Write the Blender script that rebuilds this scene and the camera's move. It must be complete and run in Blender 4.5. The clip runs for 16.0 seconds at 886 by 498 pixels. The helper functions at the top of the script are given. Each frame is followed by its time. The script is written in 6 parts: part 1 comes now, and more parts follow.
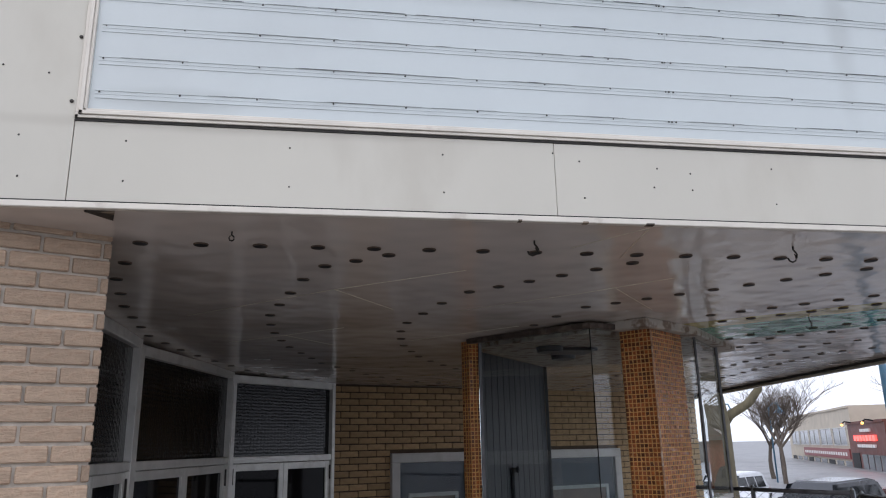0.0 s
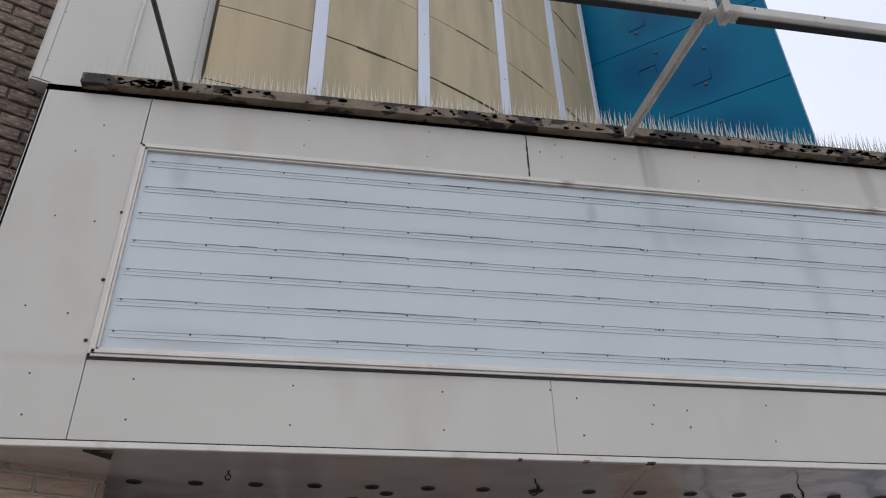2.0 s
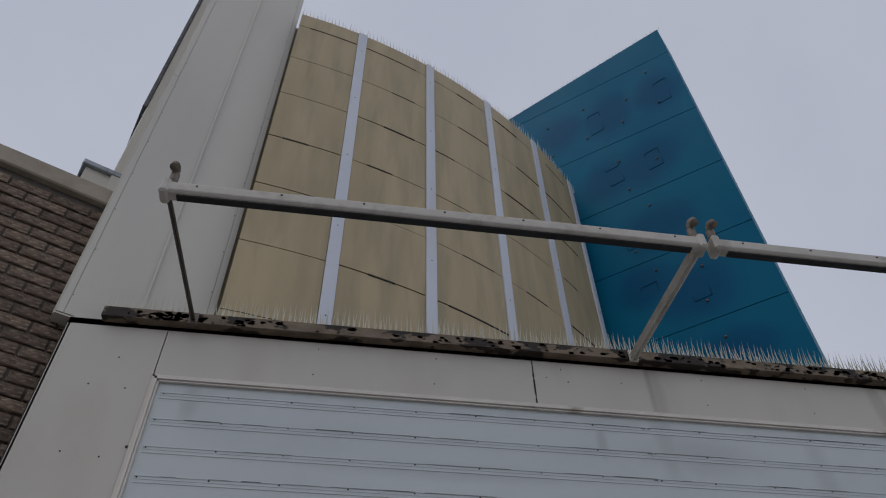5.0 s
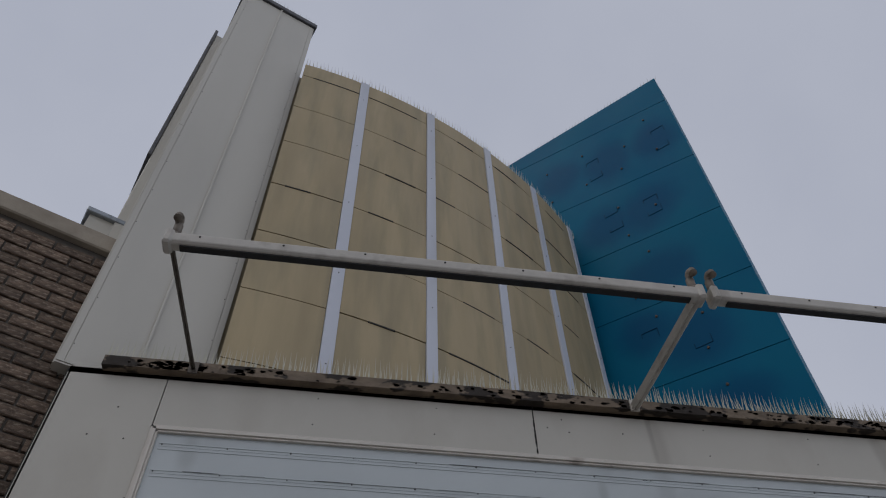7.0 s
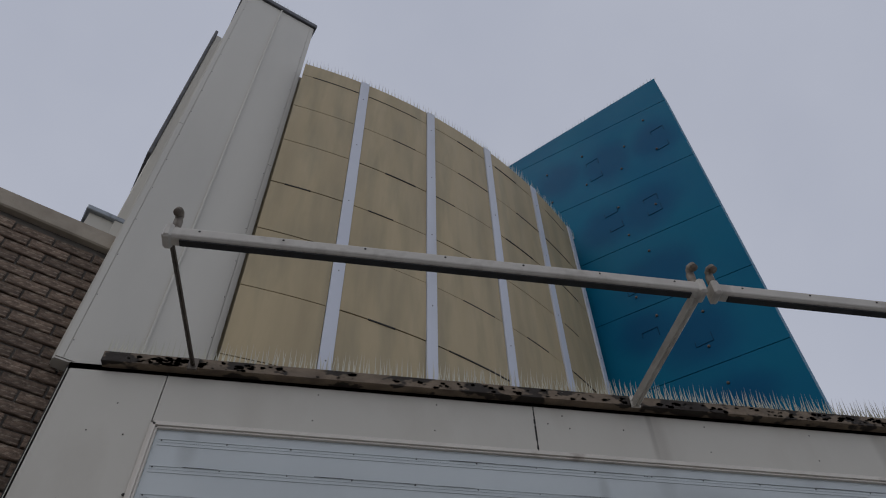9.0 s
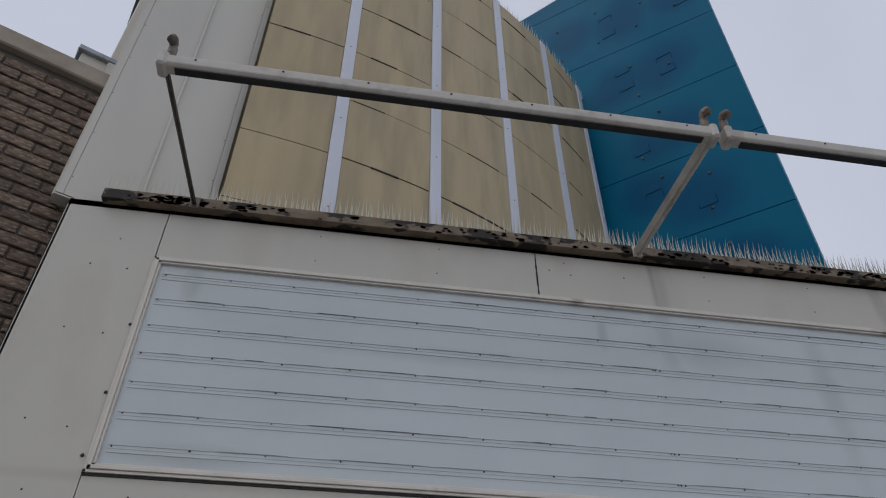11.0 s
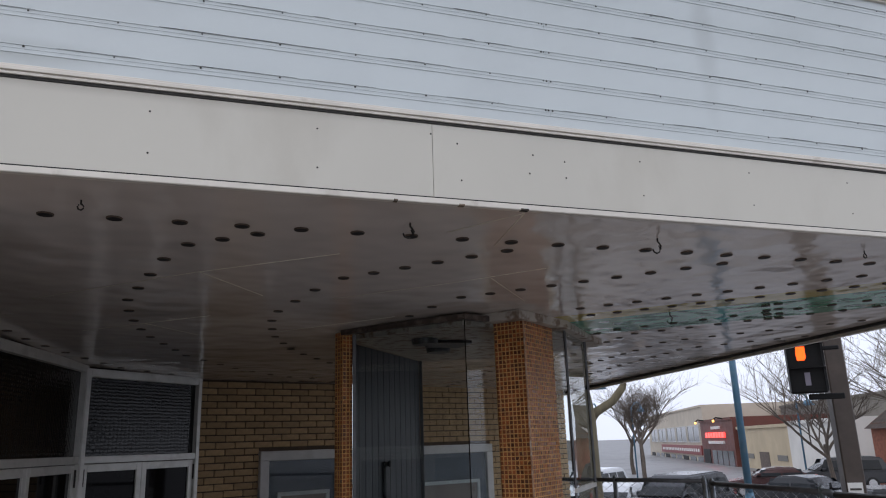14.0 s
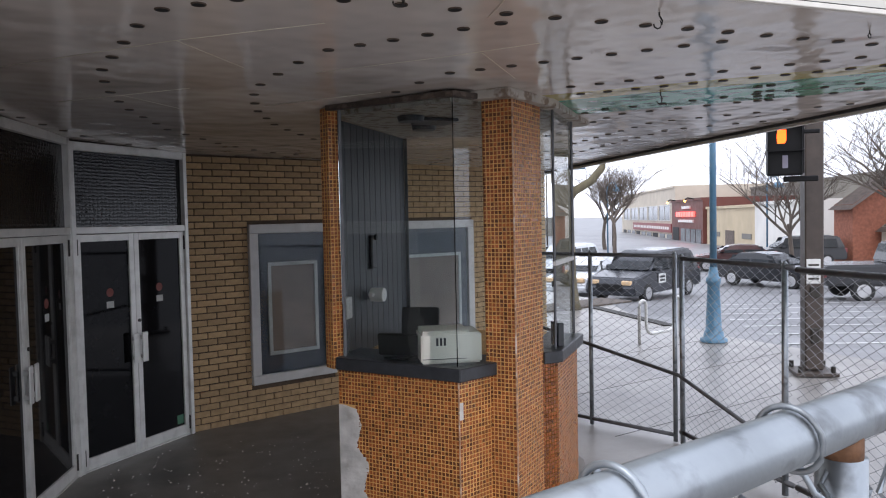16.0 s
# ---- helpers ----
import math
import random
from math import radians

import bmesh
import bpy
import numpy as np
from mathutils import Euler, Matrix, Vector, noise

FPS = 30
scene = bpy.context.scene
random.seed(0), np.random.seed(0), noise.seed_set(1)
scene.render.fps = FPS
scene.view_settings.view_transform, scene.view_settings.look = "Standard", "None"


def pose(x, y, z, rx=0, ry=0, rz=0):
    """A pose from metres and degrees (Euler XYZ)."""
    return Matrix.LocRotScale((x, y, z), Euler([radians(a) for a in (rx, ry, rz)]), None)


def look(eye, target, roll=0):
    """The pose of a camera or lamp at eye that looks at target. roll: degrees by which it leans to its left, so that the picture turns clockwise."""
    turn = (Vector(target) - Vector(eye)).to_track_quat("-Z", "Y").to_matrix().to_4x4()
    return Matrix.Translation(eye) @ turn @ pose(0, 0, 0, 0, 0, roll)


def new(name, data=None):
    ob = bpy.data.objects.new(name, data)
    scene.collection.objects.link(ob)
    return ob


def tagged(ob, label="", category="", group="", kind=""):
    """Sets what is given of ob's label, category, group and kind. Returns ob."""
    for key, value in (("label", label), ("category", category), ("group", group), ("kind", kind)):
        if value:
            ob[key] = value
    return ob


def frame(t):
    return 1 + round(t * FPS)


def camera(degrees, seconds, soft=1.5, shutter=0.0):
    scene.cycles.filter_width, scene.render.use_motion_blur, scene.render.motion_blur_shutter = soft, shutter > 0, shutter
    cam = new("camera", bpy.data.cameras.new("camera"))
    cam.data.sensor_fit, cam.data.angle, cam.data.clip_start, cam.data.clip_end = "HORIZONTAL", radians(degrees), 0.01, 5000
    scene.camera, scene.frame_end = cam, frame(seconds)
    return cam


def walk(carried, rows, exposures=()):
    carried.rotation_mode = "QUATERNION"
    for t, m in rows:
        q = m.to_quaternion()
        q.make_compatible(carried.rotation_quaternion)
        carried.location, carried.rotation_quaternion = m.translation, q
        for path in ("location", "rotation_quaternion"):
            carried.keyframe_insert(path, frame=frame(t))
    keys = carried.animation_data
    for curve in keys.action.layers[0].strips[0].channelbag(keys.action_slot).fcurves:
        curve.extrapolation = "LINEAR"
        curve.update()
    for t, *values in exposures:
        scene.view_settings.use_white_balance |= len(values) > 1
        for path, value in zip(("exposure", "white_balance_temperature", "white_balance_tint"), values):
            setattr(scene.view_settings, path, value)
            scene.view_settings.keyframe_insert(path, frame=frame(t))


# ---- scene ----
cam = camera(62.2, 16.0, soft=1.1)
PATH = [
    (0, (0.424, 0.289, 2.199), (0.739, 2.196, 2.716), -1.1),
    (0.5, (0.409, 0.268, 2.191), (0.731, 2.118, 2.879), -1.2),
    (1, (0.407, 0.258, 2.19), (0.722, 2.043, 3.034), -1.3),
    (1.5, (0.394, 0.216, 2.229), (0.703, 1.943, 3.189), -1.3),
    (2, (0.389, 0.187, 2.244), (0.69, 1.863, 3.294), -1.3),
    (2.5, (0.399, 0.178, 2.249), (0.676, 1.796, 3.391), -1.3),
    (3, (0.404, 0.154, 2.27), (0.669, 1.732, 3.469), -1.3),
    (3.5, (0.404, 0.129, 2.275), (0.658, 1.656, 3.541), -1.3),
    (4, (0.392, 0.103, 2.283), (0.64, 1.564, 3.627), -1.3),
    (4.5, (0.392, 0.086, 2.294), (0.627, 1.477, 3.712), -1.4),
    (7, (0.386, 0.032, 2.304), (0.598, 1.282, 3.851), -1.4),
    (7.5, (0.388, 0.034, 2.3), (0.598, 1.275, 3.855), -1.5),
    (8, (0.389, 0.033, 2.301), (0.598, 1.266, 3.861), -1.5),
    (10.5, (0.393, 0.164, 2.245), (0.619, 1.537, 3.682), -0.7),
    (11, (0.401, 0.2, 2.233), (0.643, 1.689, 3.546), -0.0),
    (11.5, (0.38, 0.243, 2.199), (0.657, 1.812, 3.408), -0.1),
    (12, (0.386, 0.267, 2.183), (0.685, 1.905, 3.291), -0.2),
    (12.5, (0.4, 0.294, 2.164), (0.736, 1.999, 3.155), -0.6),
    (13, (0.431, 0.298, 2.167), (0.853, 2.078, 2.975), -1.3),
    (13.5, (0.456, 0.316, 2.136), (0.987, 2.13, 2.788), -1.7),
    (14, (0.471, 0.372, 2.14), (1.098, 2.201, 2.653), -1.9),
    (14.5, (0.453, 0.386, 2.135), (1.117, 2.237, 2.501), -1.6),
    (15, (0.44, 0.396, 2.136), (1.116, 2.267, 2.344), -1.7),
    (15.5, (0.443, 0.406, 2.142), (1.126, 2.285, 2.202), -1.5),
    (16, (0.444, 0.411, 2.138), (1.126, 2.29, 2.057), -1.2),
]
walk(cam, [(t, look(eye, target, roll)) for t, eye, target, roll in PATH], [(0, 0.42), (0.5, 0.42), (1.5, 0.08), (2, -0.05), (3.5, -0.52), (4.5, -0.88), (7, -1.08), (8, -1.08), (10.5, -0.85), (12, -0.42), (12.5, -0.28), (13, -0.1), (13.5, 0.0), (14.5, 0.06), (15.5, 0.5), (16, 0.97)])

# ---- world and light ----
world = bpy.data.worlds.new("overcast_sky")
scene.world = world
world.use_nodes = True
wn = world.node_tree
wn.nodes.clear()
sky = wn.nodes.new("ShaderNodeTexSky")
sky.sky_type = "NISHITA"
sky.sun_disc = False
sky.sun_elevation, sky.sun_rotation = radians(32), radians(200)
sky.dust_density = 4.0
skymul = wn.nodes.new("ShaderNodeMix")
skymul.data_type = "RGBA"
skymul.inputs["Factor"].default_value = 0.93
cloud = wn.nodes.new("ShaderNodeTexNoise")
cloud.inputs["Scale"].default_value = 1.6
cloud.inputs["Detail"].default_value = 5.0
cramp = wn.nodes.new("ShaderNodeValToRGB")
cramp.color_ramp.elements[0].position, cramp.color_ramp.elements[0].color = 0.3, (6.05, 6.45, 7.75, 1)
cramp.color_ramp.elements[1].position, cramp.color_ramp.elements[1].color = 0.7, (7.4, 7.75, 8.9, 1)
wn.links.new(cloud.outputs["Fac"], cramp.inputs["Fac"])
wn.links.new(sky.outputs[0], skymul.inputs["A"])
wn.links.new(cramp.outputs[0], skymul.inputs["B"])
back = wn.nodes.new("ShaderNodeBackground")
back.inputs["Strength"].default_value = 0.142
wout = wn.nodes.new("ShaderNodeOutputWorld")
wn.links.new(skymul.outputs["Result"], back.inputs["Color"])
wn.links.new(back.outputs[0], wout.inputs[0])
sun = new("sun", bpy.data.lights.new("sun", "SUN"))
sun.data.energy, sun.data.angle, sun.data.color = 0.5, radians(30), (1.0, 0.96, 0.9)
sun.matrix_basis = look((-8, -3, 14), (0, 0, 0))


# ---- materials ----
def mat(name, col, rough=0.6, metal=0.0, var=0.15, scale=6.0, bump=0.1, bscale=60.0, stain=None, samt=0.0, sscale=2.5, rnd=0.0, coat=0.0, stretch=(1, 1, 1), lo=0.52, hi=0.68, wave=0.0, wscale=3.0, island=False):
    m = bpy.data.materials.new(name)
    m.use_nodes = True
    t = m.node_tree
    b = t.nodes["Principled BSDF"]
    tc = t.nodes.new("ShaderNodeTexCoord")
    mp = t.nodes.new("ShaderNodeMapping")
    mp.inputs["Scale"].default_value = stretch
    t.links.new(tc.outputs["Object"], mp.inputs["Vector"])

    def nz(s, d=4.0):
        n = t.nodes.new("ShaderNodeTexNoise")
        n.inputs["Scale"].default_value, n.inputs["Detail"].default_value = s, d
        t.links.new(mp.outputs[0], n.inputs["Vector"])
        return n.outputs["Fac"]

    def mixc(f, a, bcol):
        x = t.nodes.new("ShaderNodeMix")
        x.data_type = "RGBA"
        if isinstance(f, float):
            x.inputs["Factor"].default_value = f
        else:
            t.links.new(f, x.inputs["Factor"])
        for k, v in (("A", a), ("B", bcol)):
            if isinstance(v, tuple):
                x.inputs[k].default_value = (*v[:3], 1)
            else:
                t.links.new(v, x.inputs[k])
        return x.outputs["Result"]

    def ramp(f, p, q, top=1.0):
        r = t.nodes.new("ShaderNodeMapRange")
        r.inputs["From Min"].default_value, r.inputs["From Max"].default_value = p, q
        r.inputs["To Max"].default_value = top
        t.links.new(f, r.inputs["Value"])
        return r.outputs[0]

    dk = tuple(c * (1 - var) for c in col)
    lt = tuple(min(1, c * (1 + var)) for c in col)
    c = mixc(ramp(nz(scale), 0.3, 0.7), dk, lt)
    fine = nz(scale * 11, 2.0)
    c = mixc(ramp(fine, 0.35, 0.75, 0.4 * min(1, var * 3)), c, tuple(x * (1 - var) for x in col))
    if stain:
        c = mixc(ramp(nz(sscale, 6.0), lo, hi, samt), c, stain)
    if rnd or island:
        oi = t.nodes.new("ShaderNodeNewGeometry" if island else "ShaderNodeObjectInfo")
        h = t.nodes.new("ShaderNodeHueSaturation")
        v = t.nodes.new("ShaderNodeMapRange")
        v.inputs["To Min"].default_value, v.inputs["To Max"].default_value = 1 - rnd, 1 + rnd
        t.links.new(oi.outputs["Random Per Island" if island else "Random"], v.inputs["Value"])
        t.links.new(v.outputs[0], h.inputs["Value"])
        t.links.new(c, h.inputs["Color"])
        c = h.outputs[0]
    t.links.new(c, b.inputs["Base Color"])
    b.inputs["Metallic"].default_value = metal
    rr = t.nodes.new("ShaderNodeMapRange")
    rr.inputs["To Min"].default_value, rr.inputs["To Max"].default_value = max(0.02, rough * 0.75), min(1, rough * 1.25)
    t.links.new(nz(scale * 2.3), rr.inputs["Value"])
    t.links.new(rr.outputs[0], b.inputs["Roughness"])
    b.inputs["Coat Weight"].default_value = coat
    last = None
    for amount, s, dist in ((bump, bscale, 0.004), (wave, wscale, 0.03)):
        if amount:
            bp = t.nodes.new("ShaderNodeBump")
            bp.inputs["Strength"].default_value, bp.inputs["Distance"].default_value = amount, dist
            t.links.new(nz(s, 3.0 if s > 10 else 1.0), bp.inputs["Height"])
            if last:
                t.links.new(last, bp.inputs["Normal"])
            last = bp.outputs[0]
    if last:
        t.links.new(last, b.inputs["Normal"])
    return m


def plain(m, spec):
    m.node_tree.nodes["Principled BSDF"].inputs["Specular IOR Level"].default_value = spec
    return m


def glow(name, col, power):
    m = mat(name, col, 0.4, var=0.05, bump=0.0)
    b = m.node_tree.nodes["Principled BSDF"]
    b.inputs["Emission Color"].default_value, b.inputs["Emission Strength"].default_value = (*col, 1), power
    return m


def glass(name, col=(0.9, 0.95, 0.95), rough=0.0, bump=0.0, bscale=30.0):
    m = bpy.data.materials.new(name)
    m.use_nodes = True
    t = m.node_tree
    b = t.nodes["Principled BSDF"]
    b.inputs["Base Color"].default_value = (*col, 1)
    b.inputs["Transmission Weight"].default_value = 1.0
    b.inputs["Roughness"].default_value = rough
    b.inputs["IOR"].default_value = 1.35
    if bump:
        v = t.nodes.new("ShaderNodeTexVoronoi")
        v.inputs["Scale"].default_value = bscale
        tc = t.nodes.new("ShaderNodeTexCoord")
        bp = t.nodes.new("ShaderNodeBump")
        bp.inputs["Strength"].default_value, bp.inputs["Distance"].default_value = bump, 0.01
        t.links.new(tc.outputs["Object"], v.inputs["Vector"])
        t.links.new(v.outputs["Distance"], bp.inputs["Height"])
        t.links.new(bp.outputs[0], b.inputs["Normal"])
    return m


M_fascia = mat("cream_enamel_panel", (0.575, 0.552, 0.482), 0.42, var=0.04, scale=1.5, bump=0.05, bscale=90, stain=(0.45, 0.42, 0.355), samt=0.4, sscale=3.0, stretch=(1, 1, 0.5))
M_letter = mat("milk_white_acrylic", (0.575, 0.625, 0.63), 0.22, var=0.03, scale=1.2, bump=0.03, stain=(0.46, 0.49, 0.50), samt=0.2, sscale=1.8, wave=0.05)
M_track = mat("clear_track_plastic", (0.55, 0.60, 0.605), 0.2, var=0.05, bump=0.05)
M_dirt = mat("black_grime", (0.03, 0.028, 0.025), 0.8, var=0.4, scale=30, bump=0.3)
M_alu = mat("dull_aluminium", (0.66, 0.65, 0.62), 0.38, 0.25, var=0.08, scale=8, bump=0.05, stain=(0.3, 0.28, 0.25), samt=0.3, sscale=7)
M_trim = mat("cream_metal_trim", (0.66, 0.62, 0.55), 0.4, 0.1, var=0.08, bump=0.06, stain=(0.16, 0.10, 0.06), samt=0.5, sscale=5, lo=0.6, hi=0.7)
M_rust = mat("rusty_peeling_paint", (0.19, 0.145, 0.10), 0.75, var=0.35, scale=14, bump=0.6, bscale=40, stain=(0.026, 0.019, 0.013), samt=1.0, sscale=8, lo=0.49, hi=0.52, stretch=(0.7, 1, 1.4))
M_screw = mat("dark_screw_head", (0.05, 0.045, 0.04), 0.5, 0.6, var=0.2, bump=0.0)
M_spike = mat("clear_yellowed_spike", (0.62, 0.60, 0.48), 0.3, var=0.15, bump=0.0)
M_tower = mat("white_enamel_cladding", (0.62, 0.595, 0.52), 0.4, var=0.04, scale=1.0, bump=0.03, stain=(0.45, 0.44, 0.40), samt=0.3, sscale=1.2, stretch=(1, 1, 0.3), wave=0.06)
M_beige = mat("beige_weathered_panel", (0.465, 0.372, 0.215), 0.55, var=0.12, scale=2.2, bump=0.08, bscale=120, stain=(0.30, 0.26, 0.16), samt=0.55, sscale=4.0, stretch=(2.2, 2.2, 0.35), lo=0.45, hi=0.7)
M_strip = mat("pale_blue_white_batten", (0.68, 0.71, 0.78), 0.4, var=0.05, scale=2, bump=0.04, stain=(0.45, 0.45, 0.45), samt=0.3, stretch=(1, 1, 0.3))
M_blue = mat("teal_blue_enamel", (0.002, 0.136, 0.236), 0.45, var=0.06, scale=0.9, bump=0.03, stain=(0.002, 0.105, 0.225), samt=0.5, sscale=1.4, lo=0.45, hi=0.7)
plain(M_blue, 0.06)
M_flake = mat("cream_flaking_paint", (0.50, 0.46, 0.38), 0.7, var=0.2, scale=20, bump=0.4)
M_ghost = plain(mat("unfaded_blue_letter_ghost", (0.002, 0.045, 0.095), 0.5, var=0.1, scale=2, bump=0.03), 0.05)
M_black = mat("black_joint", (0.012, 0.012, 0.012), 0.7, var=0.3, bump=0.1)
M_brown = mat("brown_wirecut_brick", (0.165, 0.115, 0.08), 0.85, var=0.6, scale=16, bump=1.0, bscale=75, rnd=0.3, stretch=(1, 1, 3.5), stain=(0.36, 0.29, 0.215), samt=0.75, sscale=26, lo=0.52, hi=0.64)
M_pillar = mat("tan_wirecut_brick", (0.43, 0.315, 0.225), 0.85, var=0.24, scale=18, bump=1.0, bscale=80, rnd=0.16, stretch=(1, 1, 3), stain=(0.27, 0.165, 0.11), samt=0.6, sscale=20)
M_mortar3 = mat("pale_tan_mortar", (0.46, 0.41, 0.35), 0.95, var=0.2, scale=20, bump=0.5)
M_mortar = mat("grey_brown_mortar", (0.11, 0.098, 0.082), 0.95, var=0.2, scale=20, bump=0.5)
M_tan = mat("tan_brick", (0.43, 0.292, 0.155), 0.8, var=0.2, scale=14, bump=0.6, bscale=90, rnd=0.16)
M_mortar2 = mat("brown_mortar", (0.085, 0.058, 0.038), 0.95, var=0.2, scale=20, bump=0.4)
M_stone = mat("sandstone_coping", (0.36, 0.31, 0.24), 0.85, var=0.15, scale=9, bump=0.5)
M_soffit = mat("white_enamel_soffit", (0.63, 0.565, 0.515), 0.11, var=0.06, scale=0.8, bump=0.0, stain=(0.32, 0.25, 0.19), samt=0.4, sscale=0.9, wave=0.5, wscale=4.2, coat=0.15)
M_soffit.node_tree.nodes["Principled BSDF"].inputs["Coat Roughness"].default_value = 0.06
M_sofyel = mat("yellowed_enamel_soffit", (0.50, 0.42, 0.15), 0.11, var=0.1, scale=2, bump=0.0, stain=(0.6, 0.56, 0.45), samt=0.6, sscale=3, wave=0.5, wscale=4.2)
M_sofgreen = mat("pale_green_enamel_soffit", (0.10, 0.32, 0.20), 0.11, var=0.1, scale=2, bump=0.0, stain=(0.22, 0.38, 0.28), samt=0.6, sscale=2, wave=0.5, wscale=4.2)
M_seam = mat("pale_sealant", (0.62, 0.57, 0.45), 0.6, var=0.15, scale=20, bump=0.1)
# floor colour is darker than the pavement, mottled with darker patches
M_floor = mat("dark_concrete_floor", (0.165, 0.15, 0.134), 0.45, var=0.2, scale=2.5, bump=0.2, stain=(0.07, 0.065, 0.061), samt=0.6, sscale=1.1)
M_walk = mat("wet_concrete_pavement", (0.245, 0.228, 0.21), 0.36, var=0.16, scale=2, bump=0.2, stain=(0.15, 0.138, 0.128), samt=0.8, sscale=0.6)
M_asph = mat("wet_grey_asphalt", (0.18, 0.18, 0.186), 0.5, var=0.15, scale=0.8, bump=0.3, bscale=150, stain=(0.09, 0.09, 0.095), samt=0.7, sscale=0.25)
M_tile = mat("amber_mosaic_tile", (0.235, 0.064, 0.012), 0.3, var=0.35, scale=30, bump=0.1, rnd=0.55, island=True)
M_rim2 = mat("dark_socket_rim", (0.10, 0.07, 0.05), 0.7, var=0.3, scale=40, bump=0.2)
M_grout = mat("pale_brown_grout", (0.56, 0.31, 0.11), 0.9, var=0.2, bump=0.3)
M_strut2 = mat("brown_window_metal", (0.07, 0.052, 0.042), 0.5, 0.3, var=0.3, scale=14, bump=0.2, stain=(0.25, 0.2, 0.16), samt=0.5, sscale=16)
M_worn = mat("chipped_tile_edge", (0.42, 0.25, 0.15), 0.8, var=0.4, scale=30, bump=0.6, stain=(0.62, 0.55, 0.46), samt=0.8, sscale=14)
M_plaster = mat("bare_white_plaster", (0.52, 0.50, 0.47), 0.9, var=0.2, scale=9, bump=0.8, bscale=30, stain=(0.3, 0.27, 0.24), samt=0.6, sscale=8)
M_counter = mat("black_counter_edge", (0.030, 0.032, 0.036), 0.4, var=0.3, scale=12, bump=0.1)
M_dark = mat("dark_grey_paneling", (0.028, 0.032, 0.037), 0.45, var=0.15, scale=4, bump=0.1, stretch=(4, 4, 0.4))
# near-black colour stands in for the unlit rooms behind the doors
M_inside = mat("near_black_unlit_inside", (0.010, 0.0095, 0.009), 0.8, var=0.3, bump=0.1)
M_galv = mat("galvanised_pipe", (0.29, 0.315, 0.335), 0.36, 0.7, var=0.12, scale=14, bump=0.15, stain=(0.12, 0.125, 0.13), samt=0.75, sscale=18, lo=0.54, hi=0.66)
M_dkgalv = mat("weathered_dark_pipe", (0.11, 0.11, 0.115), 0.5, 0.5, var=0.25, scale=12, bump=0.15)
M_glass = glass("clear_glass")
M_dkglass = mat("dark_reflective_door_glass", (0.005, 0.005, 0.006), 0.04, var=0.2, bump=0.0)
plain(M_dkglass, 0.16)
M_hammer = mat("dark_hammered_glass", (0.007, 0.007, 0.008), 0.10, var=0.2, bump=0.0, wave=0.7, wscale=26)
plain(M_hammer, 0.3)
hb = M_hammer.node_tree
cells = hb.nodes.new("ShaderNodeTexVoronoi")
cells.inputs["Scale"].default_value = 34.0
cells.inputs["Randomness"].default_value = 0.35
hco = hb.nodes.new("ShaderNodeTexCoord")
hbump = hb.nodes.new("ShaderNodeBump")
hbump.inputs["Strength"].default_value, hbump.inputs["Distance"].default_value = 0.38, 0.006
hb.links.new(hco.outputs["Object"], cells.inputs["Vector"])
hb.links.new(cells.outputs["Distance"], hbump.inputs["Height"])
hb.links.new(hbump.outputs[0], hb.nodes["Principled BSDF"].inputs["Normal"])


def blotches(m, spots, col, ragged=0.12, soft=0.45):
    """Old stains with a shape of their own: each spot is a centre, three radii and a strength."""
    t = m.node_tree
    b = t.nodes["Principled BSDF"]
    base = b.inputs["Base Color"].links[0].from_socket
    co = t.nodes.new("ShaderNodeTexCoord")
    n = t.nodes.new("ShaderNodeTexNoise")
    n.inputs["Scale"].default_value, n.inputs["Detail"].default_value = 3.5, 4.0
    t.links.new(co.outputs["Object"], n.inputs["Vector"])
    total = None
    for c, r, amount in spots:
        d = t.nodes.new("ShaderNodeVectorMath")
        d.operation = "SUBTRACT"
        d.inputs[1].default_value = c
        t.links.new(co.outputs["Object"], d.inputs[0])
        q = t.nodes.new("ShaderNodeVectorMath")
        q.operation = "DIVIDE"
        q.inputs[1].default_value = r
        t.links.new(d.outputs[0], q.inputs[0])
        ln = t.nodes.new("ShaderNodeVectorMath")
        ln.operation = "LENGTH"
        t.links.new(q.outputs[0], ln.inputs[0])
        w = t.nodes.new("ShaderNodeMath")
        w.operation = "MULTIPLY_ADD"
        w.inputs[1].default_value = ragged * 8
        t.links.new(n.outputs["Fac"], w.inputs[0])
        t.links.new(ln.outputs["Value"], w.inputs[2])
        f = t.nodes.new("ShaderNodeMapRange")
        f.interpolation_type = "SMOOTHSTEP"
        mid = 1.0 + ragged * 4
        f.inputs["From Min"].default_value, f.inputs["From Max"].default_value = mid + soft * 0.3, mid - soft
        f.inputs["To Max"].default_value = amount
        t.links.new(w.outputs[0], f.inputs["Value"])
        if total is None:
            total = f.outputs[0]
        else:
            mx = t.nodes.new("ShaderNodeMath")
            mx.operation = "MAXIMUM"
            t.links.new(total, mx.inputs[0])
            t.links.new(f.outputs[0], mx.inputs[1])
            total = mx.outputs[0]
    x = t.nodes.new("ShaderNodeMix")
    x.data_type = "RGBA"
    x.inputs["B"].default_value = (*col, 1)
    t.links.new(total, x.inputs["Factor"])
    t.links.new(base, x.inputs["A"])
    t.links.new(x.outputs["Result"], b.inputs["Base Color"])


